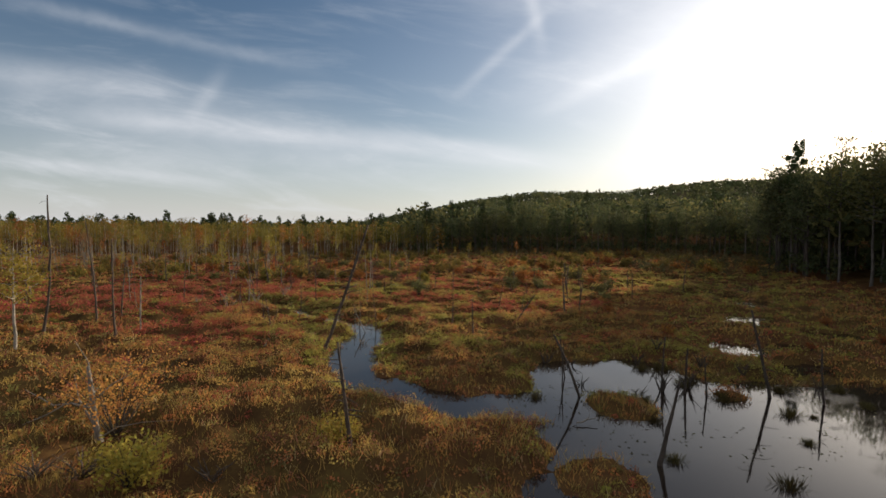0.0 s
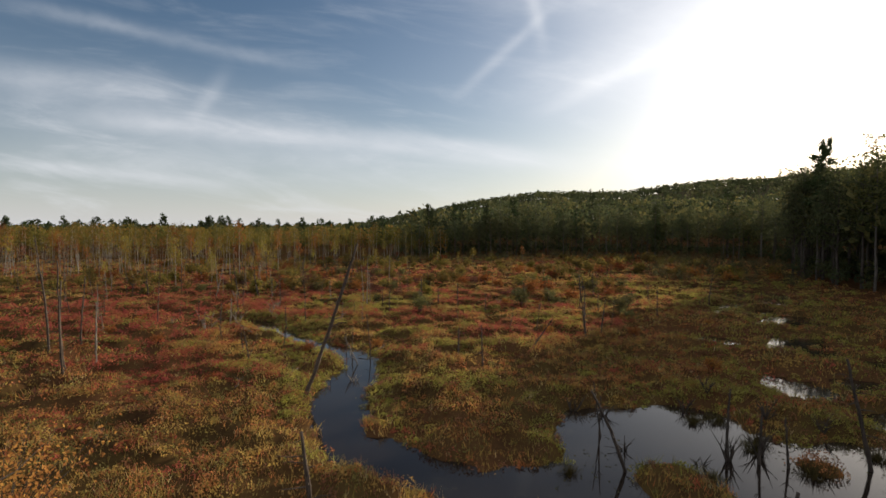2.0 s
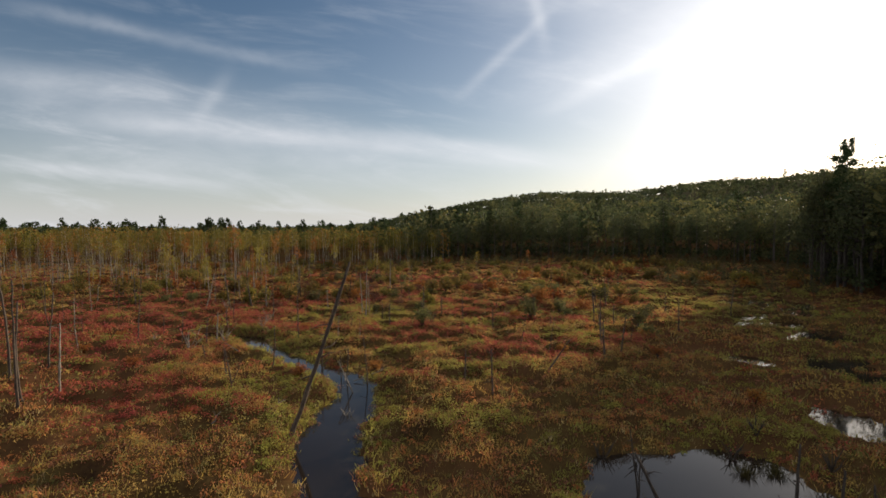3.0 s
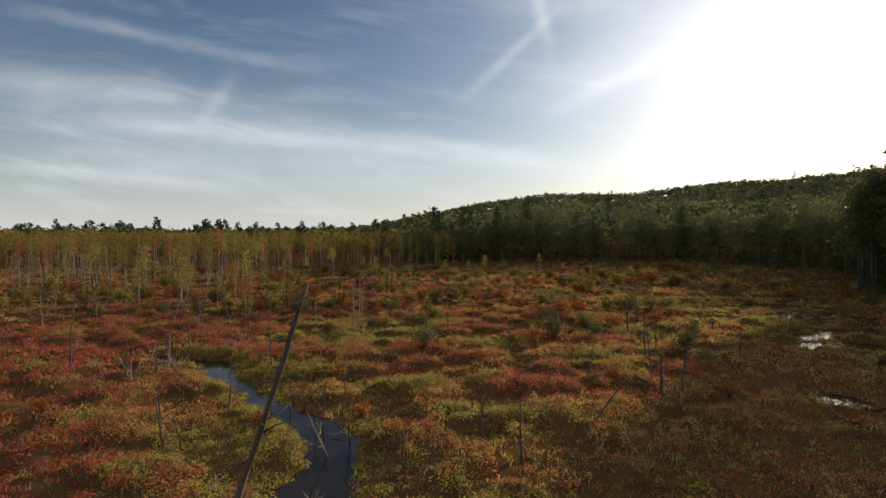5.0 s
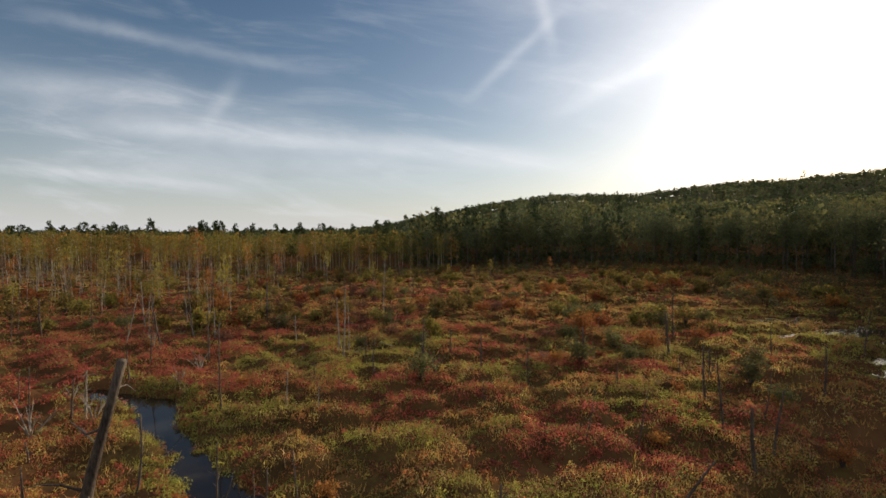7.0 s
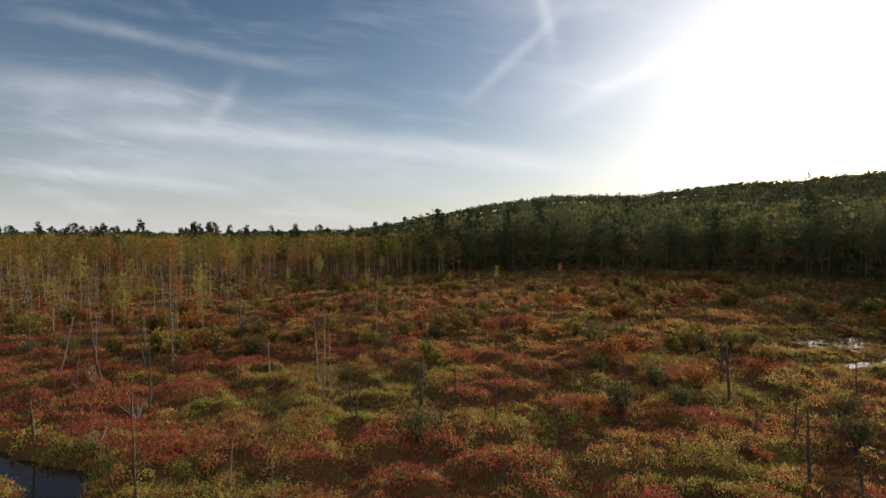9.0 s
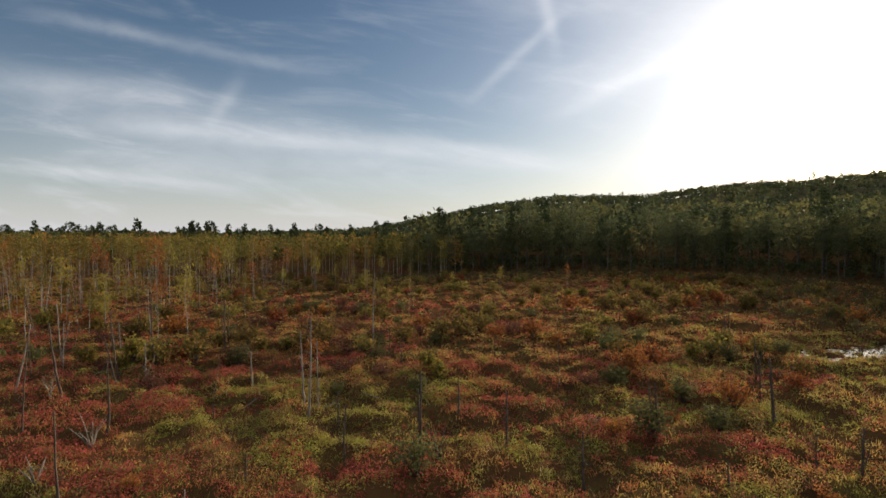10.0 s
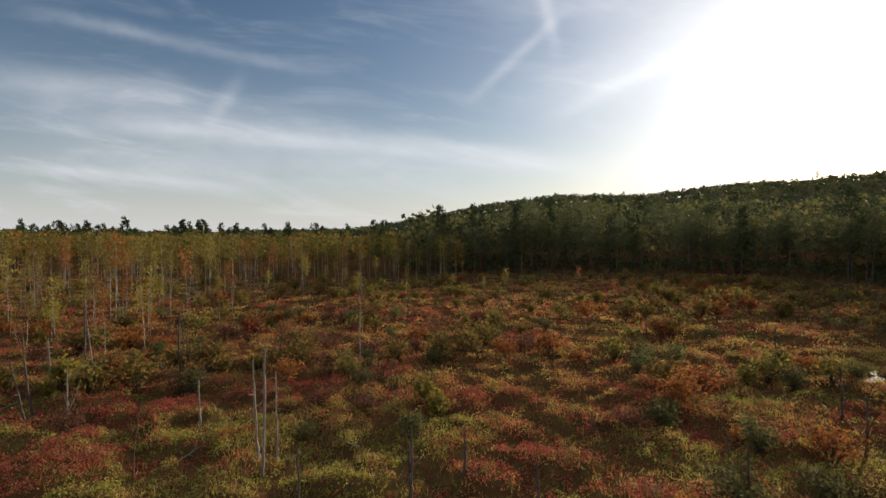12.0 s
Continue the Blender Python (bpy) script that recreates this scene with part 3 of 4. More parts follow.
# ---- dead trees standing in the marsh ----
def dead_tree(x, y, dx, top, radius, seed, mat=DEADWOOD, boughs=5, dy=0.0, label="", fork=False, z=None):
    """A snag: a tapered, slightly bent trunk with a broken top and stubs of boughs."""
    gen = np.random.default_rng(seed)
    base = float(height(x, y)) if z is None else z
    thing = new("dead_tree")
    thing.location = (x, y, base - 0.25)
    tall = top - base + 0.25
    steps = 12
    bend = gen.normal(0, 0.012, (2,)) * tall
    path = []
    for i in range(steps + 1):
        q = i / steps
        path.append((dx * q + bend[0] * math.sin(q * 3.1) + gen.normal(0, 0.006) * tall * 0.4, dy * q + bend[1] * math.sin(q * 4.2), tall * q))
    radii = [radius * (1.35 if i == 0 else gen.uniform(0.86, 1.12)) * (1 - 0.55 * i / steps) for i in range(steps + 1)]
    part("trunk", bar_mesh("trunk", [(path, radii, 8, seed, 0.2)], mat), thing)
    for i in range(boughs):
        q = gen.uniform(0.35, 0.96)
        root = np.array(path[min(int(q * steps), steps - 1)]) + (np.array(path[min(int(q * steps) + 1, steps)]) - np.array(path[min(int(q * steps), steps - 1)])) * (q * steps % 1)
        turn = gen.uniform(0, 2 * math.pi)
        reach = gen.uniform(0.25, 1.0) * min(1.3, 0.16 * tall + 0.2)
        rise = gen.uniform(-0.25, 0.55)
        way = np.array((math.cos(turn), math.sin(turn) * 0.8, rise))
        mid = root + way * reach * 0.55 + gen.normal(0, 0.04, 3)
        end = root + way * reach + np.array((0, 0, gen.uniform(-0.2, 0.25) * reach))
        r = radius * (1 - 0.72 * q) * gen.uniform(0.25, 0.45) + 0.008
        part("branch", bar_mesh("branch", [((root, mid, end), (r, r * 0.7, r * 0.25), 5, seed + i, 0.1)], mat), thing)
    if fork:
        root = np.array(path[2])
        part("branch", bar_mesh("branch", [((root, root + (0.5, 0.2, tall * 0.35), root + (0.7, 0.3, tall * 0.6)), (radius * 0.6, radius * 0.4, radius * 0.15), 6, seed, 0.1)], mat), thing)
    return tagged(thing, label or "weathered grey dead tree trunk standing in marsh", "dead tree", "dead trees in the marsh")


dead_tree(-8.6, 42.6, 3.68, 10.3, 0.15, 1, DEADWOOD, 12, -0.6, label="tall dead tree trunk leaning over the creek bank")
dead_tree(-3.5, 25.2, -0.6, 4.9, 0.115, 2, DEADWOOD, 12, label="grey dead trunk with broken stubs beside a yellow bush")
dead_tree(9.0, 32.5, -1.7, 3.7, 0.10, 3, DARKWOOD, 3, label="dark dead trunk leaning out of the pond", z=-0.3)
dead_tree(9.6, 23.8, 0.9, 3.6, 0.11, 4, DARKWOOD, 2, label="dark dead trunk slanting out of the pond", z=-0.3)
dead_tree(20.3, 32.3, -1.3, 5.2, 0.11, 5, DARKWOOD, 9, label="dark dead tree with fine boughs in the pond", z=-0.3)
dead_tree(15.4, 33.0, 0.1, 2.8, 0.09, 6, DARKWOOD, 6, label="dark dead trunk standing in the pond", z=-0.3)
dead_tree(16.6, 32.6, -0.25, 2.4, 0.07, 7, DARKWOOD, 6, label="thin dark dead trunk standing in the pond", z=-0.3)
dead_tree(14.6, 34.3, 0.2, 3.2, 0.09, 8, DARKWOOD, 8, label="dark dead trunk standing in the pond", z=-0.3)
dead_tree(22.5, 31.0, -0.3, 3.2, 0.08, 9, DARKWOOD, 8, label="dark dead trunk standing in the pond", z=-0.3)
dead_tree(8.5, 35.2, 0.1, 2.6, 0.05, 10, DARKWOOD, 5, label="thin dead sapling in the shallow pond", z=-0.3)
dead_tree(9.1, 36.5, -0.5, 3.0, 0.05, 11, DARKWOOD, 6, label="thin dead sapling in the shallow pond", z=-0.3)
# each snag: place, lean to one side, height of the top, radius in centimetres
CREEK_SNAGS = [(-27.4, 46.7, -0.1, 9.0, 9), (-27.8, 47.5, -0.3, 7.4, 10), (-35.3, 48.9, 1.1, 12.9, 13), (-27.1, 49.9, 0.0, 5.5, 9), (-15.7, 52.0, -0.5, 3.2, 7), (-32.8, 52.5, -0.7, 10.5, 11),
               (-5.6, 53.4, -0.4, 3.9, 6), (-32.6, 56.0, 0.6, 7.0, 9), (-14.4, 57.2, 0.2, 3.9, 7), (-21.1, 59.2, -0.2, 1.8, 6), (-22.9, 65.6, 0.3, 3.7, 9), (-24.2, 66.2, 0.1, 3.0, 8),
               (-25.0, 73.4, -0.1, 3.2, 8), (-21.7, 79.4, 0.1, 5.2, 8), (-17.0, 54.2, -0.3, 2.8, 7), (-9.6, 54.9, 0.1, 3.6, 6)]
MIDDLE_SNAGS = [(3.9, 50.0, -0.1, 3.5, 8), (2.0, 53.1, 0.1, 2.7, 10), (8.5, 53.6, 1.9, 3.4, 8), (14.6, 57.6, -0.2, 4.0, 12), (16.7, 59.6, 0.4, 4.3, 9), (16.0, 62.9, -0.4, 4.8, 8), (17.8, 68.4, -0.1, 4.6, 10),
                (6.5, 73.3, -0.1, 3.2, 8), (13.1, 72.2, 0.0, 2.0, 8), (18.9, 74.5, 0.0, 2.4, 7), (21.2, 74.4, 0.0, 3.0, 9), (-6.0, 75.9, 0.0, 3.4, 8), (3.0, 76.7, 0.0, 4.1, 9), (-1.9, 77.4, 0.0, 5.0, 9),
                (12.4, 78.6, -0.2, 4.0, 9), (-7.5, 81.0, 0.0, 2.7, 7), (20.9, 80.9, -0.3, 4.9, 13)]
WEST_SNAGS = [(-29.7, 86.1, -0.9, 6.3, 11), (-33.6, 86.3, 1.4, 6.1, 8), (-28.0, 89.8, -1.1, 4.5, 8), (-28.9, 91.5, -0.7, 6.4, 9), (-26.6, 91.6, -0.1, 3.5, 8), (-46.6, 91.5, -0.2, 4.9, 9), (-29.1, 97.2, -0.3, 7.1, 9),
              (-33.5, 98.7, -0.2, 4.1, 8), (-31.7, 101.2, -0.3, 5.3, 8), (-24.0, 101.3, -0.1, 6.1, 11), (-15.8, 102.3, 0.7, 5.0, 8), (-25.3, 105.0, 0.1, 5.2, 9), (-16.8, 90.4, -0.2, 3.1, 9),
              (-8.7, 104.4, 0.2, 8.8, 9), (-6.4, 133.7, 0.0, 3.8, 10), (-37.0, 95.5, -0.6, 6.5, 9)]
EAST_SNAGS = [(13.1, 81.4, -0.3, 3.4, 9), (-2.2, 81.4, -0.1, 2.7, 10), (31.0, 81.7, -0.1, 3.5, 9), (39.9, 82.0, 0.5, 4.7, 10), (0.4, 82.6, 0.0, 3.0, 9), (-10.1, 83.3, 0.2, 7.2, 9), (-10.7, 84.4, -0.3, 6.0, 8),
              (-9.8, 84.8, -0.1, 5.2, 7), (22.2, 84.6, -0.1, 4.2, 9), (8.7, 89.1, 0.0, 1.4, 7), (25.8, 90.8, -0.2, 4.1, 9), (-2.0, 97.4, 0.0, 2.3, 7), (24.4, 98.8, 0.0, 1.9, 7), (31.0, 105.0, -0.1, 3.3, 9),
              (35.5, 112.4, 0.0, 3.0, 9), (23.3, 117.3, 0.0, 3.1, 9), (26.7, 69.4, -0.1, 4.3, 10)]
SNAGS = CREEK_SNAGS + MIDDLE_SNAGS + WEST_SNAGS + EAST_SNAGS
BLEACHED = [(-33.6, 86.3), (-31.7, 101.2), (-8.7, 104.4), (-10.1, 83.3), (-10.7, 84.4), (-9.8, 84.8), (-26.6, 91.6), (-22.9, 65.6), (-16.8, 90.4), (-37.0, 95.5), (-33.5, 98.7), (-27.1, 49.9)]
for i, (x, y, dx, top, r) in enumerate(SNAGS):
    pale = (x, y) in BLEACHED
    dead_tree(x, y, dx, top, r * 0.0095, 100 + i, PALEWOOD if pale else DEADWOOD, 3 + (i * 7) % 6, 0.15 * math.sin(i * 2.4), fork=i % 11 == 4,
              label="bleached slender dead tree standing in red marsh shrubs" if pale else "")


def bare_shrub(x, y, wide, tall, stems, seed, mat, label):
    """A dead shrub: bleached stems fanning from one root, each with a twig."""
    gen = np.random.default_rng(seed)
    thing = new("dead_shrub")
    thing.location = (x, y, max(float(height(x, y)), -0.2) - 0.1)
    for i in range(stems):
        turn = i * 2.4 + gen.uniform(-0.4, 0.4)
        out, up = wide * gen.uniform(0.25, 0.6), tall * gen.uniform(0.55, 1.0)
        end = np.array((math.cos(turn) * out, math.sin(turn) * out * 0.7, up))
        mid = end * (0.4, 0.4, 0.55) + gen.normal(0, 0.05, 3)
        twig = mid + np.array((gen.normal(0, 0.25), gen.normal(0, 0.2), 0.35 * tall * gen.uniform(0.3, 1)))
        part("stem", bar_mesh("stem", [((np.zeros(3), mid, end), (0.045, 0.03, 0.01), 5, i, 0.1), ((mid, (mid + twig) / 2 + 0.02, twig), (0.02, 0.014, 0.006), 4, i, 0.1)], mat), thing)
    return tagged(thing, label, "dead shrub", "dead shrubs in the marsh")


for i, (x, y, w, h, n) in enumerate(((-24.5, 63.4, 3.0, 2.9, 7), (-21.6, 64.6, 2.4, 2.2, 6), (-21.7, 78.0, 2.6, 2.4, 8), (-29.8, 66.5, 1.6, 1.0, 4), (-6.0, 46.5, 1.0, 0.9, 5),
                                     (-27.0, 70.0, 1.5, 1.6, 5), (-20.5, 72.5, 1.3, 1.4, 5), (-30.2, 85.5, 1.5, 2.2, 5), (9.0, 80.5, 1.2, 0.9, 4), (-0.9, 75.4, 1.8, 2.1, 7))):
    bare_shrub(x, y, w, h, n, 200 + i, PALEWOOD if i != 9 else DEADWOOD, "bleached bare dead shrub among red marsh plants")

for i, (x, y, w, h, n) in enumerate(((8.6, 40.2, 1.6, 1.3, 7), (10.2, 39.4, 1.4, 1.0, 6), (15.3, 39.9, 1.8, 1.2, 8), (17.4, 41.2, 1.8, 1.3, 7), (14.2, 33.4, 1.7, 1.9, 9), (16.1, 34.0, 1.8, 1.6, 9),
                                     (12.6, 33.0, 1.2, 0.9, 6), (19.2, 38.2, 1.8, 1.4, 8), (21.0, 36.2, 1.7, 1.2, 7), (9.6, 34.6, 1.0, 1.1, 5), (24.0, 33.5, 1.5, 1.3, 7), (6.8, 27.9, 1.2, 0.5, 5))):
    bare_shrub(x, y, w, h, n, 260 + i, DARKWOOD, "dark drowned brush sticking out of the pond")


def fallen_branch(x, y, length, turn, tilt, r, seed, mat=PALEWOOD):
    """A limb lying on the plants, one end propped up."""
    gen = np.random.default_rng(seed)
    path = [(length * q, gen.normal(0, 0.03), 0.12 * math.sin(q * 3) * length * 0.3) for q in (-0.5, -0.25, 0, 0.25, 0.5)]
    ob = new("fallen_branch", bar_mesh("fallen_branch", [(path, (r, r * 0.9, r * 0.75, r * 0.55, r * 0.25), 6, seed, 0.12),
                                       ((path[2], np.array(path[2]) + (0.2 * length, 0.15, 0.1), np.array(path[2]) + (0.3 * length, 0.3, 0.2)), (r * 0.5, r * 0.35, r * 0.15), 5, seed, 0.1)], mat))
    ob.matrix_basis = pose(x, y, max(float(height(x, y)), 0.0) + 0.18 + 0.3 * length * math.sin(radians(tilt)), 0, -tilt, turn)
    return tagged(ob, "bleached fallen branch lying on the marsh plants", "branch", "fallen branches")


for i, (x, y, n, turn, tilt) in enumerate(((-15.0, 85.6, 1.6, 40, 20), (-9.0, 85.4, 1.3, 25, 12), (-6.2, 86.2, 1.5, 170, 8), (-10.6, 47.0, 1.2, 60, 10), (-4.9, 55.5, 1.4, 15, 15), (-19.6, 61.5, 2.2, 150, 12),
                                           (-14.6, 90.2, 1.5, 190, 10), (-31.5, 92.5, 2.0, 30, 14), (-13.9, 45.2, 1.0, 80, 25), (8.0, 28.3, 1.2, 10, 4), (-7.6, 54.5, 1.3, 100, 10), (-6.3, 53.8, 1.0, 10, 6))):
    fallen_branch(x, y, n, turn, tilt, 0.045, 230 + i)
dead_tree(-6.0, 51.2, -1.5, 2.4, 0.06, 31, PALEWOOD, 2, label="pale dead trunk slanting over the creek")
dead_tree(-7.6, 54.6, 0.25, 2.6, 0.06, 32, DEADWOOD, 4, label="thin dead trunk at the creek's edge")
dead_tree(-8.0, 55.0, -0.1, 2.2, 0.05, 33, DEADWOOD, 3, label="thin dead trunk at the creek's edge")

# more thin dead trunks, scattered where the marsh has drowned the old wood
gen = np.random.default_rng(77)
lone = 0
while lone < 70:
    left = lone < 48
    x, y = (gen.uniform(-80, -14), gen.uniform(62, 124)) if left else (gen.uniform(-12, 48), gen.uniform(58, 130))
    if abs(x) > 0.82 * y or float(wet(x, y)) > -0.6 or any(math.hypot(x - s[0], y - s[1]) < 2.2 for s in SNAGS):
        continue
    tall = gen.uniform(2.5, 8.0) if left else gen.uniform(1.4, 4.2)
    lone += 1
    dead_tree(x, y, gen.normal(0, 0.07) * tall, tall, gen.uniform(0.035, 0.065), 1000 + lone, PALEWOOD if lone % 6 == 0 else DEADWOOD, int(gen.integers(1, 6)), gen.normal(0, 0.05) * tall,
              label="thin grey dead trunk standing among marsh shrubs")

# leaves and weed floating on the pond
gen = np.random.default_rng(78)
fx, fy = gen.uniform(5, 46, 26000), gen.uniform(18, 46, 26000)
keep = (wet(fx, fy) > 0.25) & (fractal(fx, fy, 3.2, 91, 3) + 0.10 * soft(fx, 14, 30) > 0.60)
fx, fy = fx[keep][:1100], fy[keep][:1100]
turn, s = gen.uniform(0, 6.28, len(fx)), gen.uniform(0.02, 0.09, len(fx))
ax, ay = np.cos(turn) * s, np.sin(turn) * s
flat = np.stack([np.column_stack((fx + ax * i + -ay * j * 0.7, fy + ay * i + ax * j * 0.7, np.full(len(fx), 0.008) + 0.012 * k)) for i, j, k in ((1, 0, 0), (0, 1, 1), (-1, 0, 0), (0, -1, 0))], 1)
stuff("pond_weed", [flat.reshape(-1, 3)], [np.repeat(jitter((0.075, 0.070, 0.026), len(fx), gen, 0.4), 4, 0)], 4, SHRUB, "dark weed and leaves floating on the pond", "pond weed")


# ---- living trees and bushes ----
def limb_set(gen, trunk_top, count, low, reach, thick, rise=0.5):
    """Limbs off a straight trunk: list of (path, radii)."""
    out = []
    for i in range(count):
        q = low + (0.95 - low) * (i + gen.uniform(0, 0.8)) / count
        turn = i * 2.4 + gen.uniform(-0.5, 0.5)
        length = reach * (1.15 - 0.75 * q) * gen.uniform(0.7, 1.15)
        root = np.array((0, 0, trunk_top * q))
        way = np.array((math.cos(turn), math.sin(turn), gen.uniform(0.3, 1.0) * rise))
        mid = root + way * length * 0.5
        end = root + way * length + (0, 0, gen.uniform(-0.05, 0.2) * length)
        r = thick * (1 - 0.8 * q) * 0.5 + 0.012
        out.append(((root, mid, end), (r, r * 0.65, r * 0.2), 3, i, 0.0))
    return out


def crown_mesh(name, gen, limbs, per, spread, size, mat, flat=0.6, lift=0.2):
    """Clumps of leaves strung along the outer half of the limbs."""
    at = []
    for path, *_ in limbs:
        a, b = np.array(path[1]), np.array(path[2])
        q = gen.uniform(-0.2, 1.05, (per, 1))
        at.append(a + (b - a) * q + gen.normal(0, 1, (per, 3)) * spread * np.array((1, 1, flat)))
    at = np.concatenate(at)
    v, f = leaf_quads(at, gen.uniform(0.6, 1.3, len(at)) * size, gen, 0.6, lift)
    return np_mesh(name, v, f, [mat])


def tree(name, seed, tall, girth, limbs, low, reach, per, spread, size, leaf, wood, label, category, group, rise=0.5, flat=0.6, lean=0.0, near=False):
    gen = np.random.default_rng(seed)
    thing = new(name)
    path = [(lean * tall * q * q + gen.normal(0, 0.004) * tall, gen.normal(0, 0.004) * tall, tall * q) for q in np.linspace(0, 1, 8)]
    path[0] = (0, 0, -0.4)
    arms = limb_set(gen, tall, limbs, low, reach, girth, rise)
    stem = (path, [girth * (1 - 0.88 * i / 7) for i in range(8)], 6, seed, 0.05)
    part("trunk", bar_mesh("trunk", [stem] if near else [stem] + arms, wood), thing)
    for arm in arms if near else ():
        part("branch", bar_mesh("branch", [arm], wood), thing)
    part("crown", crown_mesh("crown", gen, arms, per, spread, size, leaf, flat), thing)
    return tagged(thing, label, category, group)


def conifer(name, seed, tall, girth, reach, tiers, per, size, label, group, low=0.12, ragged=0.25, fuzz=0.30):
    """A spruce or pine: whorls of drooping boughs round a straight trunk."""
    gen = np.random.default_rng(seed)
    thing = new(name)
    at, out, arms = [], [], []
    for i in range(tiers):
        q = low + (1 - low) * i / tiers
        span = reach * (1 - q) ** 0.52 * gen.uniform(1 - ragged, 1 + ragged) + 0.15
        boughs = 5 if q < 0.93 else 3
        for j in range(boughs):
            turn = gen.uniform(0, 2 * math.pi)
            length = span * gen.uniform(0.6, 1.1)
            way = np.array((math.cos(turn), math.sin(turn), gen.uniform(-0.12, 0.22)))
            root = np.array((0, 0, tall * q))
            arms.append(((root, root + way * length * 0.5, root + way * length), (girth * 0.12 + 0.01, girth * 0.08 + 0.008, 0.006), 3, i, 0.0))
            s = gen.uniform(0.15, 1.0, (per, 1)) ** 0.7
            at.append(root + way * length * s + gen.normal(0, 1, (per, 3)) * np.array((0.16, 0.16, 0.0)) * span * 0.55 + gen.normal(0, 1, (per, 1)) * np.array((0, 0, fuzz * tall / tiers)))
    part("trunk", bar_mesh("trunk", [([(0, 0, -0.4), (0, 0, tall * 0.5), (0, 0, tall)], [girth, girth * 0.6, 0.03], 6, seed, 0.05)] + arms, BARK), thing)
    at = np.concatenate(at)
    v, f = leaf_quads(at, gen.uniform(0.6, 1.3, len(at)) * size, gen, 0.4, 0.0)
    part("crown", np_mesh("crown", v, f, [NEEDLES]), thing)
    return tagged(thing, label, "conifer", group)


def bush(name, seed, wide, tall, stems, per, size, leaf, wood, label, category="bush", group="bushes on the marsh", near=False):
    """A bush: several stems fanning from the root, and leaves along them."""
    gen = np.random.default_rng(seed)
    thing = new(name)
    arms = []
    for i in range(stems):
        turn = i * 2.4 + gen.uniform(-0.4, 0.4)
        out = gen.uniform(0.25, 1.0) * wide * 0.5
        up = tall * gen.uniform(0.65, 1.0) * (1 - 0.35 * out / (wide * 0.5))
        end = np.array((math.cos(turn) * out, math.sin(turn) * out, up))
        arms.append(((np.array((0, 0, -0.15)), end * (0.45, 0.45, 0.55), end), (0.032, 0.020, 0.007) if near else (0.030, 0.018, 0.006), 4, i, 0.1))
    for arm in arms if near else ():
        part("stem", bar_mesh("stem", [arm], wood), thing)
    if not near:
        part("trunk", bar_mesh("trunk", arms, wood), thing)
    part("crown", crown_mesh("crown", gen, arms, per, wide * (0.07 if near else 0.11), size, leaf, 0.9), thing)
    return tagged(thing, label, category, group)


def place(thing, x, y, scale=1.0, turn=0.0, tilt=0.0):
    """First standing place of a thing that was built at the origin."""
    thing.matrix_basis = pose(x, y, float(height(x, y)), tilt, 0, turn) @ Matrix.Scale(scale, 4)


def again(thing, x, y, scale=1.0, turn=0.0, tilt=0.0):
    keep = thing.scale.copy()
    thing.scale = (1, 1, 1)
    made = copy_thing(thing, pose(x, y, float(height(x, y)), tilt, 0, turn) @ Matrix.Scale(scale, 4))
    thing.scale = keep
    return made


def spread_out(kinds, spots, lo, hi, seed, lean=0.0):
    """Stands the kinds on the spots in turn, with sizes between lo and hi."""
    gen = np.random.default_rng(seed)
    used = set()
    for i, (x, y) in enumerate(spots):
        which = int(gen.integers(len(kinds)))
        how = (float(x), float(y), float(gen.uniform(lo, hi)), float(gen.uniform(0, 360)), float(gen.normal(0, lean)))
        if which in used:
            again(kinds[which], *how)
        else:
            place(kinds[which], *how)
            used.add(which)
    for i, kind in enumerate(kinds):
        if i not in used:
            place(kind, float(spots[0][0]) + 1.5 + i, float(spots[0][1]) + 2.0, lo)


def spots(count, x0, x1, y0, y1, seed, test, gap):
    """Up to count places in a box that pass the test and keep their distance."""
    gen = np.random.default_rng(seed)
    out = []
    for _ in range(count * 30):
        x, y = gen.uniform(x0, x1), gen.uniform(y0, y1)
        if all((x - a) ** 2 + (y - b) ** 2 > gap * gap for a, b in out) and test(x, y):
            out.append((x, y))
            if len(out) >= count:
                break
    return out


# bushes dotted over the marsh
BUSHES = [bush("bush", 300 + i, w, h, 12, 26, 0.135, leaf, BARK, label) for i, (w, h, leaf, label) in enumerate((
    (2.0, 1.9, OLIVE, "round olive-brown marsh bush on a hummock"), (2.2, 1.7, RUST, "round rust-orange marsh bush on a hummock"),
    (1.7, 1.6, YELLOW_GREEN, "small yellow-green marsh bush"), (2.4, 2.3, OLIVE, "dense dark olive marsh bush")))]
MARKED = [(-1.9, 73.5), (12.0, 78.6), (15.3, 92.4), (14.2, 91.2), (16.3, 93.4), (20.6, 84.9), (17.4, 80.8), (25.8, 76.2), (24.9, 116.5), (30.6, 116.8), (27.5, 88.5), (-14.0, 99.5), (-20.5, 96.0), (22.9, 68.1), (33.5, 99.3), (23.4, 72.5), (32.4, 103.3), (18.9, 106.1), (13.4, 89.9), (16.9, 103.2), (27.8, 98.3),
          (21.1, 105.2), (17.6, 86.5), (5.4, 107.1), (-7.4, 97.8)]
wild = spots(275, -85, 80, 92, 192, 61, lambda x, y: float(upland(x, y)) < -3 and float(wet(x, y)) < -1 and abs(x) < 0.8 * y and fractal(x, y, 14, 71, 2) > 0.36, 1.8)
few = spots(26, -45, 45, 40, 92, 62, lambda x, y: float(wet(x, y)) < -1.2 and abs(x) > 4, 6.0)
spread_out(BUSHES, wild, 1.0, 1.75, 63)
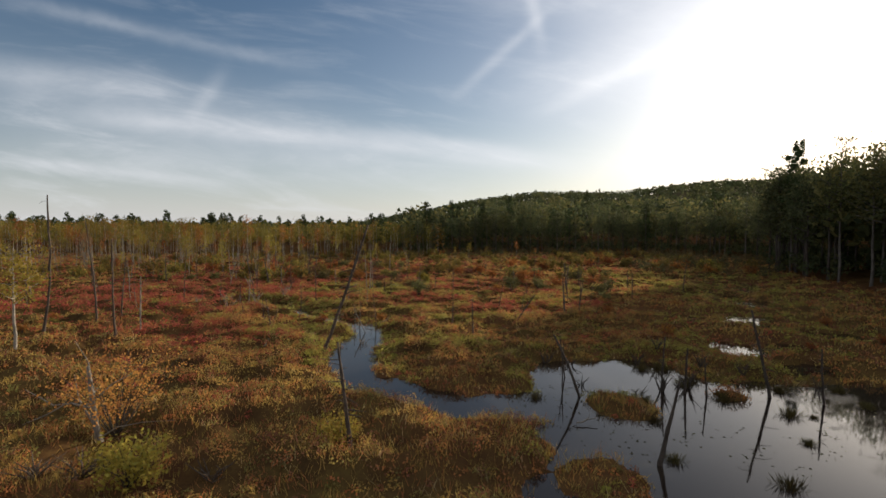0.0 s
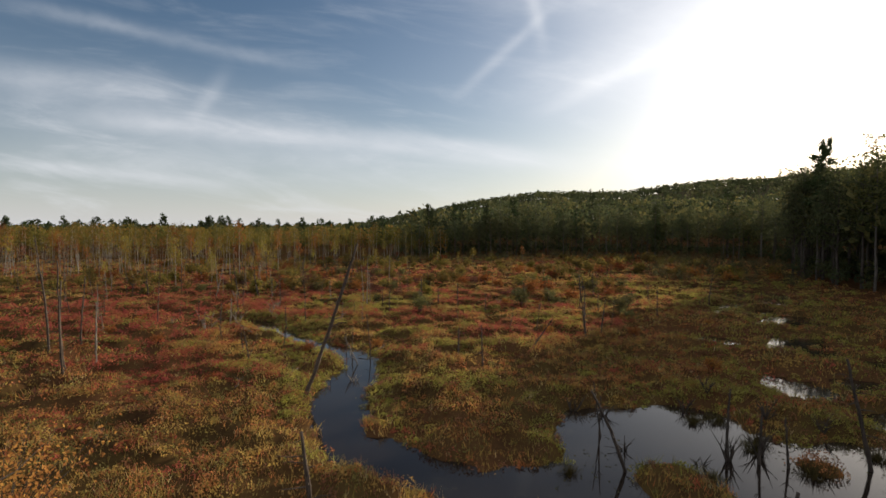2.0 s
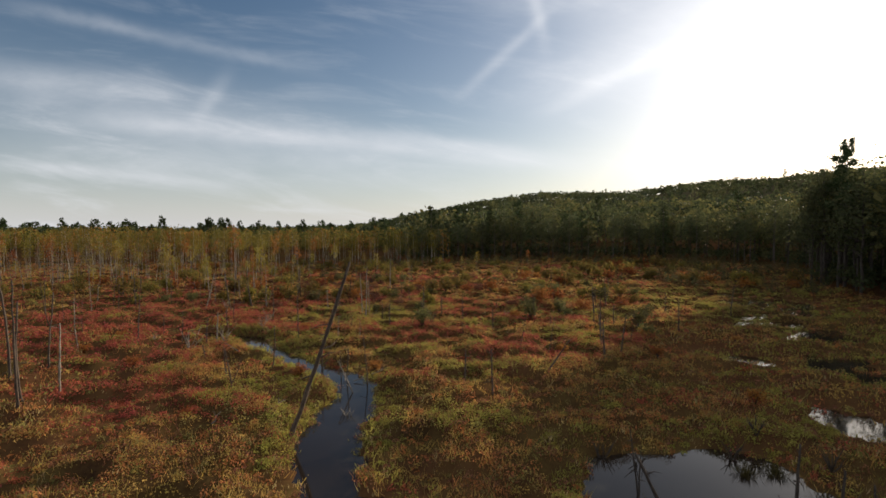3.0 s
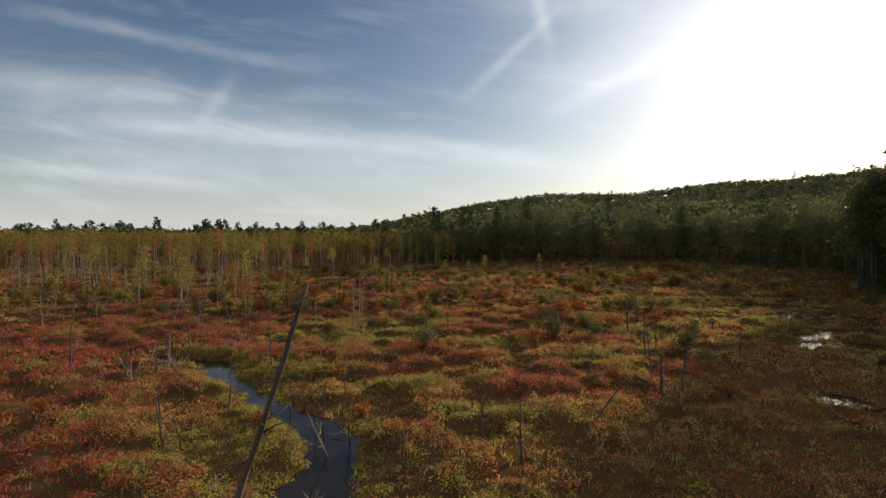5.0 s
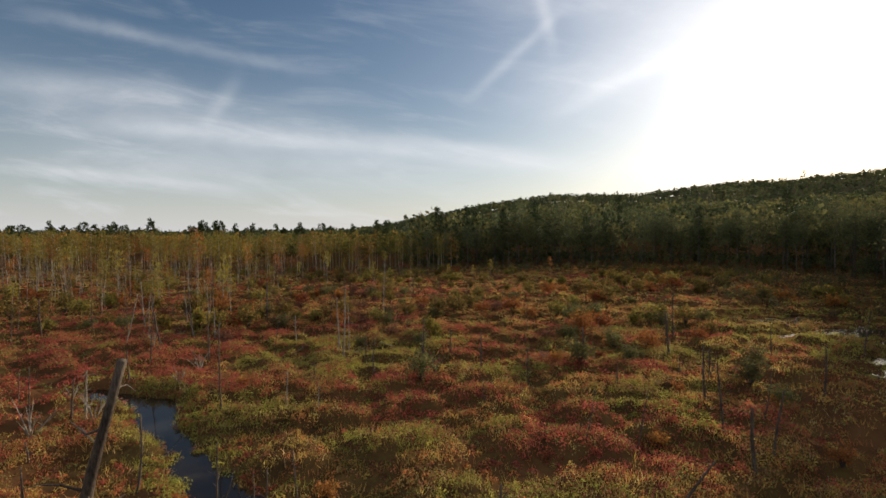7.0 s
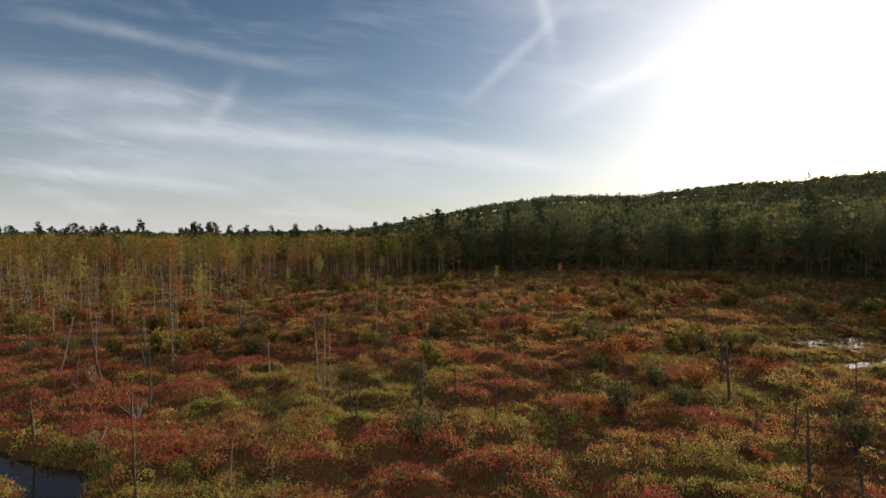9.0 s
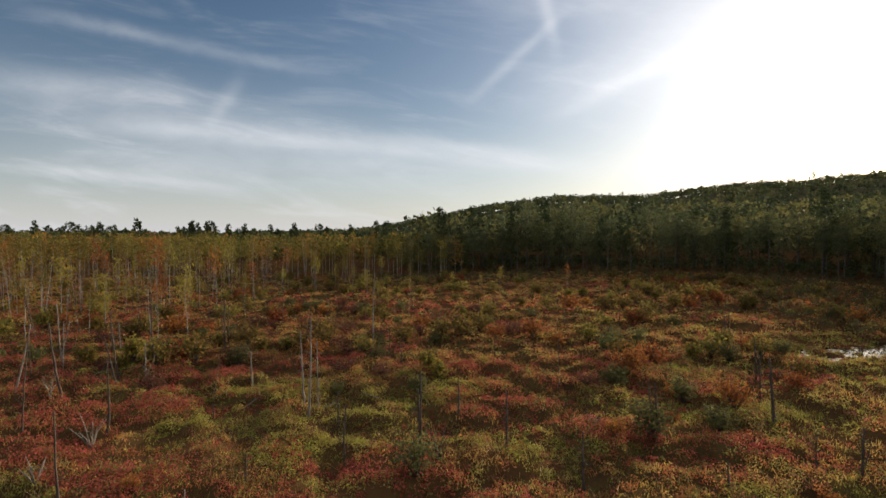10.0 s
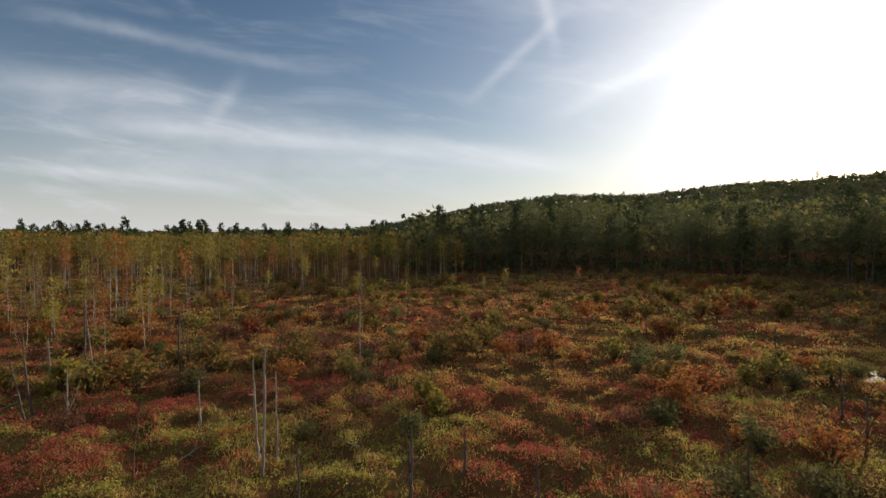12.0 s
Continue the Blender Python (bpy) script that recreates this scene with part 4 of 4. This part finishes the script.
# the darker olive leaf paints in how these bushes look against the sun
DENSE = [bush("bush", 340 + i, 2.1, 2.0, 14, 48, 0.085, leaf, BARK, label) for i, (leaf, label) in enumerate(((OLIVE_WOOD, "dense round olive bush casting a long shadow"), (RUST, "dense round rust-brown bush casting a long shadow"), (OLIVE_WOOD, "dense olive bush, coloured dark as if backlit, casting a long shadow")))]
spread_out(DENSE, MARKED, 1.05, 1.45, 65)
small_bush = bush("bush", 330, 1.3, 1.1, 10, 40, 0.07, RUST, BARK, "low rust-coloured leafy bush in the marsh")
spread_out([small_bush], few, 0.7, 1.15, 64)

MAROON = ramp_leaf("maroon_leaves", ((0.0, (0.075, 0.034, 0.026)), (0.5, (0.12, 0.050, 0.032)), (1.0, (0.17, 0.078, 0.042))), 0.35)
DULL = [bush("bush", 350 + i, w, h, 12, 36, 0.10, leaf, BARK, label) for i, (w, h, leaf, label) in enumerate(((2.2, 1.8, MAROON, "rounded dull maroon bush among the red shrubs"), (2.6, 1.7, MAROON, "low wide maroon-brown bush"), (1.9, 1.8, OLIVE_WOOD, "rounded dull olive bush among the red shrubs")))]
spread_out(DULL, spots(66, -52, 14, 88, 134, 74, lambda x, y: float(wet(x, y)) < -1 and fractal(x, y, 12, 75, 2) > 0.4, 2.2), 0.8, 1.35, 76)

# young trees near the take-off place
birch = tree("birch_tree", 400, 7.8, 0.13, 18, 0.42, 3.0, 85, 0.5, 0.11, YELLOW, BIRCH, "young birch with golden leaves at the marsh edge", "tree", "young trees", near=True)
place(birch, -31.8, 41.7)
RUST_BRIGHT = ramp_leaf("orange_rust_leaves", ((0.0, (0.22, 0.075, 0.03)), (0.5, (0.36, 0.14, 0.045)), (1.0, (0.44, 0.20, 0.06))), 0.45)
maple = bush("maple_sapling", 401, 6.8, 5.2, 24, 62, 0.075, RUST_BRIGHT, BARK, "half-bare maple sapling with rusty autumn leaves", "tree", "young trees", near=True)
place(maple, -15.0, 27.0)
broken = dead_tree(-15.2, 26.2, -0.5, 3.6, 0.17, 34, PALEWOOD, 5, label="pale broken trunk with long bare boughs inside a rusty sapling")
for bough, r in ((((-0.15, 0, 1.75), (-1.3, 0.1, 2.0), (-2.1, 0.0, 1.95), (-2.9, 0.1, 2.35), (-3.5, 0.2, 2.6)), 0.055), (((-1.6, 0.1, 1.98), (-2.2, -0.3, 1.6), (-3.1, -0.5, 1.25)), 0.035),
                 (((0.05, 0, 0.5), (-0.5, 0.1, 1.3), (-1.0, 0.1, 2.2), (-1.25, 0.2, 3.3)), 0.07), (((0.1, 0, 0.5), (0.9, -0.2, 1.0), (2.2, -0.4, 1.3), (3.6, -0.3, 1.35)), 0.035),
                 (((-0.2, 0, 2.2), (0.5, 0.2, 2.9), (1.3, 0.2, 3.3), (2.2, 0.3, 4.2)), 0.04), (((-0.3, 0, 2.9), (-0.6, 0.2, 3.9), (-1.2, 0.2, 4.9)), 0.035)):
    part("bough", bar_mesh("bough", [(bough, [r * (1 - 0.8 * k / (len(bough) - 1)) for k in range(len(bough))], 6, 35, 0.15)], PALEWOOD), broken)
for x, y, w, h, n, k in ((-13.4, 22.4, 2.6, 1.2, 14, 281), (-14.6, 21.6, 2.2, 0.9, 12, 282), (-8.6, 22.6, 1.8, 0.9, 10, 283)):
    bare_shrub(x, y, w, h, n, k, DEADWOOD, "low grey tangle of dead brush under a yellow bush")
yellow_bush = bush("bush", 402, 2.4, 1.9, 14, 80, 0.08, YELLOW, BARK, "bright yellow-green bush at a dead trunk's foot")
place(yellow_bush, -11.5, 22.2, 1.15)
again(yellow_bush, -4.15, 25.7, 0.9, 80)
again(yellow_bush, -13.2, 23.6, 0.6, 200)

# reeds and tussocks in the pond
WET_SEDGE = ramp_leaf("wet_sedge_blades", ((0.0, (0.035, 0.030, 0.013)), (0.6, (0.070, 0.055, 0.020)), (1.0, (0.12, 0.085, 0.03))), 0.25)
TUSSOCK, gen = new("sedge_tussock"), np.random.default_rng(9)
turn, out = gen.uniform(0, 6.28, 260), gen.uniform(0, 0.28, 260)
root = np.column_stack((np.cos(turn) * out, np.sin(turn) * out, np.full(260, -0.25)))
tip = root * (2.3, 2.3, 1) + np.column_stack((gen.normal(0, 0.1, 260), gen.normal(0, 0.12, 260), gen.uniform(0.3, 0.62, 260)))
side = np.column_stack((np.sin(turn), -np.cos(turn), np.zeros(260))) * 0.028
part("tuft", np_mesh("tuft", np.stack((root - side, root + side, tip), 1).reshape(-1, 3), np.arange(780).reshape(-1, 3), [WET_SEDGE]), TUSSOCK)
tagged(TUSSOCK, "dark sedge tussock rising from the pond water", "sedge tussock", "tussocks in the pond")
TUSSOCK.matrix_basis = pose(10.5, 24.2, 0)
for x, y, s in ((13.9, 21.9, 1.2), (17.6, 25.8, 0.8), (19.3, 29.4, 1.3), (17.2, 31.9, 1.5), (6.2, 32.3, 1.0), (20.3, 29.0, 0.6), (11.6, 28.6, 1.0), (12.4, 31.6, 1.1),
                (24.5, 30.5, 1.0), (21.5, 33.4, 1.3), (16.2, 34.6, 1.4), (17.0, 35.4, 1.3), (25.2, 33.4, 1.2), (16.5, 38.3, 1.3), (15.0, 38.2, 1.2)):
    copy_thing(TUSSOCK, pose(x, y, 0, 0, 0, x * 40) @ Matrix.Scale(s, 4))

# the thin wood on the marsh's far side: slender pale trunks with sparse autumn leaves
THIN = [tree("slender_tree", 420 + i, h, 0.068, 11, low, 1.5, per, 0.40, 0.16, leaf, wood, label, "tree", "thin wood") for i, (h, low, per, leaf, wood, label) in enumerate((
    (11.5, 0.58, 22, YELLOW_GREEN, BIRCH, "slender pale-trunked tree with sparse yellow-green leaves"), (12.5, 0.64, 24, YELLOW_GREEN, BIRCH, "slender pale-trunked tree with sparse yellow-green leaves"),
    (9.0, 0.48, 20, YELLOW, BIRCH, "slender birch with thin golden leaves"), (12.0, 0.6, 24, OLIVE, BIRCH, "slender tree with thin olive-brown crown"),
    (9.0, 0.5, 4, RUST, PALEWOOD, "nearly bare slender grey tree"), (12.0, 0.6, 24, RUST, BIRCH, "slender tree with a rust-orange crown"), (10.5, 0.5, 2, OLIVE, PALEWOOD, "bare slender bleached tree")))]
thin_spots = spots(400, -165, 4, 112, 208, 65, lambda x, y: y > 128 + 0.62 * (x + 62) + 0.35 * max(0, x + 40) and abs(x) < 0.85 * y, 2.0)
thin_spots += spots(56, -95, -32, 98, 140, 66, lambda x, y: abs(x) < 0.85 * y - 6 and y > 104 - (x + 32) * 0.1, 2.6)
thin_spots.sort(key=lambda p: p[1])
spread_out(THIN, thin_spots[:285], 0.52, 1.12, 67, 4.0)


def joined_wood(name, places, label, seed):
    """Slender trees too far off to tell apart: thin trunks and leaf clumps in one mesh."""
    gen = np.random.default_rng(seed)
    verts, tints = [], []
    for x, y in places:
        tall, base, lean = gen.uniform(8, 12.5), float(height(x, y)), gen.normal(0, 0.25, 2)
        foot, top = np.array((x, y, base - 0.3)), np.array((x + lean[0], y + lean[1], base + tall))
        for a, b in (((0.07, 0, 0), (0, 0.07, 0)), ((0, 0.07, 0), (-0.07, 0, 0)), ((-0.07, 0, 0), (0, -0.07, 0)), ((0, -0.07, 0), (0.07, 0, 0))):
            verts.append(np.array((foot + a, foot + b, top + np.array(b) * 0.2, top + np.array(a) * 0.2)))
            tints.append(np.tile((0.30, 0.27, 0.22), (4, 1)))
        count = int(gen.integers(90, 230))
        at = foot + (top - foot) * gen.uniform(0.5, 1.02, (count, 1)) + gen.normal(0, 1, (count, 3)) * (0.65, 0.65, 0.3)
        v, _ = leaf_quads(at, gen.uniform(0.11, 0.22, count), gen, 0.6, 0.2)
        verts.append(v)
        tints.append(np.repeat(jitter(((0.17, 0.135, 0.028), (0.20, 0.145, 0.030), (0.15, 0.12, 0.03), (0.24, 0.11, 0.03))[int(gen.integers(4))], count, gen), 4, 0))
    return stuff(name, verts, tints, 4, WOODS, label, "woods")


joined_wood("thin_woods", thin_spots[285:], "slender pale-trunked autumn trees standing close together", 92)

# small golden saplings at the foot of the dark forest
for i, (x, y, k_) in enumerate(((6.7, 156, 0.52), (11, 158, 0.6), (16, 153, 0.42), (22, 154, 0.42), (26, 158, 0.55), (37, 150, 0.36), (0.5, 160, 0.5), (-8, 150, 0.6), (-16, 146, 0.66), (30, 149, 0.34))):
    again(THIN[(2, 2, 0, 2, 5)[i % 5]], x, y, k_, i * 77, 3)

# conifers on the skyline
SPRUCES = [conifer("conifer", 440 + i, t, 0.22, r, 14, 12, 0.62, "dark conifer standing above the far woods", "skyline conifers", ragged=0.4) for i, (t, r) in enumerate(((18, 5.6), (19, 6.0), (16, 5.2)))]
line = spots(74, -360, -20, 280, 345, 68, lambda x, y: True, 5.0)
spread_out(SPRUCES, line, 0.78, 1.08, 69)

# the tall wood on the wet side, dark against the sun
WOOD_TREES = [tree("forest_tree", 460 + i, h, 0.20, 20, low, 4.3, 58, 0.85, 0.21, leaf, wood, label, "tree", "forest edge") for i, (h, low, leaf, wood, label) in enumerate((
    (18, 0.40, GREEN, BARK, "tall dark green broadleaf tree at the forest edge"), (20, 0.46, GREEN, GREYBARK, "tall dark green broadleaf tree with a bare grey trunk"),
    (16, 0.30, GREEN, BARK, "broad dark green tree at the forest edge"), (18, 0.44, OLIVE_WOOD, GREYBARK, "tall olive-leaved tree with a bare grey trunk")))]
PINES = [conifer("pine_tree", 480 + i, t, 0.30, r, 16, 9, 0.5, "tall dark white pine above the forest edge", "forest pines", 0.25, 0.4) for i, (t, r) in enumerate(((21, 4.6), (24, 5.0)))]
edge_spots = spots(165, -30, 150, 0, 250, 70, lambda x, y: 0 < float(upland(x, y)) < 16 and x > -18, 3.9)
tall_corner = [p for p in edge_spots if math.hypot(p[0] - 85, p[1] - 116) < 15]
south = [p for p in edge_spots if p not in tall_corner and p[1] < 125]
low_end = [p for p in edge_spots if p[0] < 22]
spread_out(WOOD_TREES, [p for p in edge_spots if p not in tall_corner + south + low_end], 0.75, 1.15, 71)
for i, (x, y) in enumerate(low_end):
    again(WOOD_TREES[i % 4], x, y, (0.62, 0.7, 0.78, 0.66)[i % 4] + 0.008 * x, i * 71)
for i, (x, y) in enumerate(south):
    again(WOOD_TREES[i % 4], x, y, (1.34, 1.22, 1.44, 1.32)[i % 4], i * 53)
for i, (x, y) in enumerate(tall_corner + [(79, 112), (85, 117), (91, 123), (79, 119), (88, 112), (84, 124)]):
    again(WOOD_TREES[i % 4], x, y, (1.14, 1.04, 1.26, 1.12)[i % 4], i * 67)
for i, (x, y) in enumerate(((78, 115), (81, 118.5), (84, 121.5), (87, 125), (91, 129), (94, 133), (82, 115), (88, 122), (93, 127))):
    again(WOOD_TREES[i % 4], x, y, (1.34, 1.2, 1.48, 1.32)[i % 4], i * 91)
spread_out(PINES, spots(34, -5, 160, 20, 270, 72, lambda x, y: 4 < float(upland(x, y)) < 30, 7.0), 0.7, 1.08, 73)
big_pine = conifer("pine_tree", 490, 29.5, 0.36, 6.2, 15, 90, 0.25, "tallest ragged white pine at the forest corner", "forest pines", 0.5, 0.35, 0.2)
place(big_pine, 79.5, 111.0)
lacy = tree("forest_tree", 491, 30.5, 0.28, 20, 0.5, 3.0, 45, 0.6, 0.26, YELLOW_GREEN, BARK, "tall thin-leaved tree above the forest edge", "tree", "forest edge")
place(lacy, 89.0, 110.0)

# woods behind the edge and on the hill, too many to count
def canopy(name, places, sizes, leaves, leaf_size, palette, mat, label, seed, girth=(0.20, 0.31)):
    gen = np.random.default_rng(seed)
    count = len(places)
    x, y = places[:, 0], places[:, 1]
    base = np.column_stack((x, y, height(x, y)))
    p = unit(gen.normal(size=(count * leaves, 3))) * gen.uniform(0.45, 1.0, (count * leaves, 1)) ** 0.5
    tall, wide = np.repeat(sizes, leaves), np.repeat(sizes * gen.uniform(*girth, count), leaves)
    p = p * np.column_stack((wide, wide, tall * 0.33)) + np.column_stack((np.zeros(len(p)), np.zeros(len(p)), tall * 0.64))
    v, _ = leaf_quads(np.repeat(base, leaves, 0) + p, gen.uniform(0.6, 1.3, len(p)) * leaf_size * np.repeat(np.sqrt(sizes / 15), leaves), gen, 0.65, 0.2)
    c = np.asarray(palette)[gen.integers(len(palette), size=count)] * gen.uniform(0.75, 1.25, (count, 1))
    c = np.repeat(np.repeat(c, leaves, 0), 4, 0)
    return stuff(name, [v], [c], 4, mat, label, "woods")


gen = np.random.default_rng(81)
q = np.column_stack((gen.uniform(-20, 420, 4300), gen.uniform(-40, 450, 4300)))
q = q[(upland(q[:, 0], q[:, 1]) > 9) & (q[:, 0] > -12 - 0.0 * q[:, 1]) & (np.abs(q[:, 0]) < 0.95 * q[:, 1] + 50)]
# the lighter greens here paint in crown tops caught by the sun
SUNLIT_MIX_GREENS = ((0.050, 0.060, 0.027), (0.066, 0.076, 0.032), (0.12, 0.115, 0.042), (0.040, 0.050, 0.026), (0.14, 0.125, 0.045), (0.085, 0.09, 0.036))
DARK_GREENS = ((0.050, 0.060, 0.027), (0.066, 0.076, 0.032), (0.098, 0.098, 0.040), (0.040, 0.050, 0.026), (0.060, 0.068, 0.030))
more = np.column_stack((gen.uniform(60, 125, 520), gen.uniform(0, 140, 520)))
q = np.concatenate((q, more[upland(more[:, 0], more[:, 1]) > 6]))
big = np.where((q[:, 1] < 140) & (q[:, 0] < 130), gen.uniform(18, 23, len(q)), gen.uniform(11, 22, len(q))) * np.where(np.hypot(q[:, 0] - 92, q[:, 1] - 120) < 16, 1.12, 1.0)
canopy("forest", q, big, 42, 0.9, SUNLIT_MIX_GREENS, WOODS, "dark green mixed woods behind the forest edge", 82, (0.26, 0.40))
q = np.column_stack((gen.uniform(-330, 4, 1500), gen.uniform(196, 350, 1500)))
q = q[(q[:, 1] > 203) & (q[:, 1] < 300)]
AUTUMN = ((0.13, 0.115, 0.028), (0.18, 0.135, 0.030), (0.10, 0.098, 0.026), (0.22, 0.12, 0.030), (0.08, 0.08, 0.024))
canopy("autumn_woods", q, gen.uniform(8.5, 13, len(q)), 44, 0.7, AUTUMN, WOODS, "yellowing thin woods beyond the marsh", 83, (0.22, 0.36))
q = np.column_stack((gen.uniform(-430, -10, 900), gen.uniform(300, 400, 900)))
canopy("far_woods", q, gen.uniform(12.5, 15.2, len(q)), 32, 0.95, DARK_GREENS, WOODS, "dark green woods along the level horizon", 89)
q = np.column_stack((gen.uniform(-500, 1500, 4400), gen.uniform(560, 1140, 4400)))
q = np.concatenate((q, np.column_stack((gen.uniform(-150, 1450, 700), gen.uniform(1090, 1145, 700)))))
# trees left out here: bare paler ground stands in for haze on the slope
pale = ((q[:, 0] - 690) / 115) ** 2 + ((q[:, 1] - 1000) / 90) ** 2 < 1
q = q[~pale & (np.abs(q[:, 0]) < 1.15 * q[:, 1])]
canopy("hill_woods", q, gen.uniform(12, 18, len(q)), 24, 1.7, DARK_GREENS, WOODS, "dark wooded hillside under the evening sky", 84, (0.30, 0.44))

# undergrowth inside the edge of the woods
q = np.column_stack((gen.uniform(-20, 150, 7000), gen.uniform(0, 260, 7000)))
q = q[(upland(q[:, 0], q[:, 1]) > 1.5) & (upland(q[:, 0], q[:, 1]) < 26) & (q[:, 0] > -16)]
canopy("undergrowth", q, gen.uniform(2.2, 5.5, len(q)), 34, 0.6, DARK_GREENS, WOODS, "dark saplings and undergrowth inside the forest edge", 85)

# brush added in dull colours to darken the strip in the forest's shade
q = np.column_stack((gen.uniform(-25, 110, 2800), gen.uniform(100, 215, 2800)))
q = q[(upland(q[:, 0], q[:, 1]) < 0) & (upland(q[:, 0], q[:, 1]) > -30 + 14 * (fractal(q[:, 0], q[:, 1], 16, 93, 2) - 0.5)) & (wet(q[:, 0], q[:, 1]) < -0.8)]
BRUSH = ((0.085, 0.075, 0.034), (0.11, 0.085, 0.035), (0.07, 0.07, 0.032), (0.12, 0.075, 0.035))
canopy("brush", q, gen.uniform(1.2, 3.0, len(q)), 34, 0.42, BRUSH, WOODS, "added dull olive brush deepening the shade before the forest", 94)

# single trees breaking the hill's skyline
SPIRES = [conifer("conifer", 500 + i, t, 0.25, r, 9, 4, 1.15, "conifer on the hill's skyline", "skyline conifers") for i, (t, r) in enumerate(((21, 5.5), (17, 4.8)))]
gen = np.random.default_rng(87)
crest = [(x + gen.uniform(-6, 6), gen.uniform(1060, 1110)) for x in np.linspace(-170, 1040, 42)] + [(463, 1085), (300, 1080), (345, 1085), (80, 1075), (390, 1090)]
spread_out(SPIRES, crest, 0.75, 1.2, 88)
# two trees that stand clear of the skyline
again(SPIRES[0], 625, 910, (122 - float(height(625, 910))) / 21, 40)
again(PINES[1], 86, 283, (32 - float(height(86, 283))) / 24, 110)
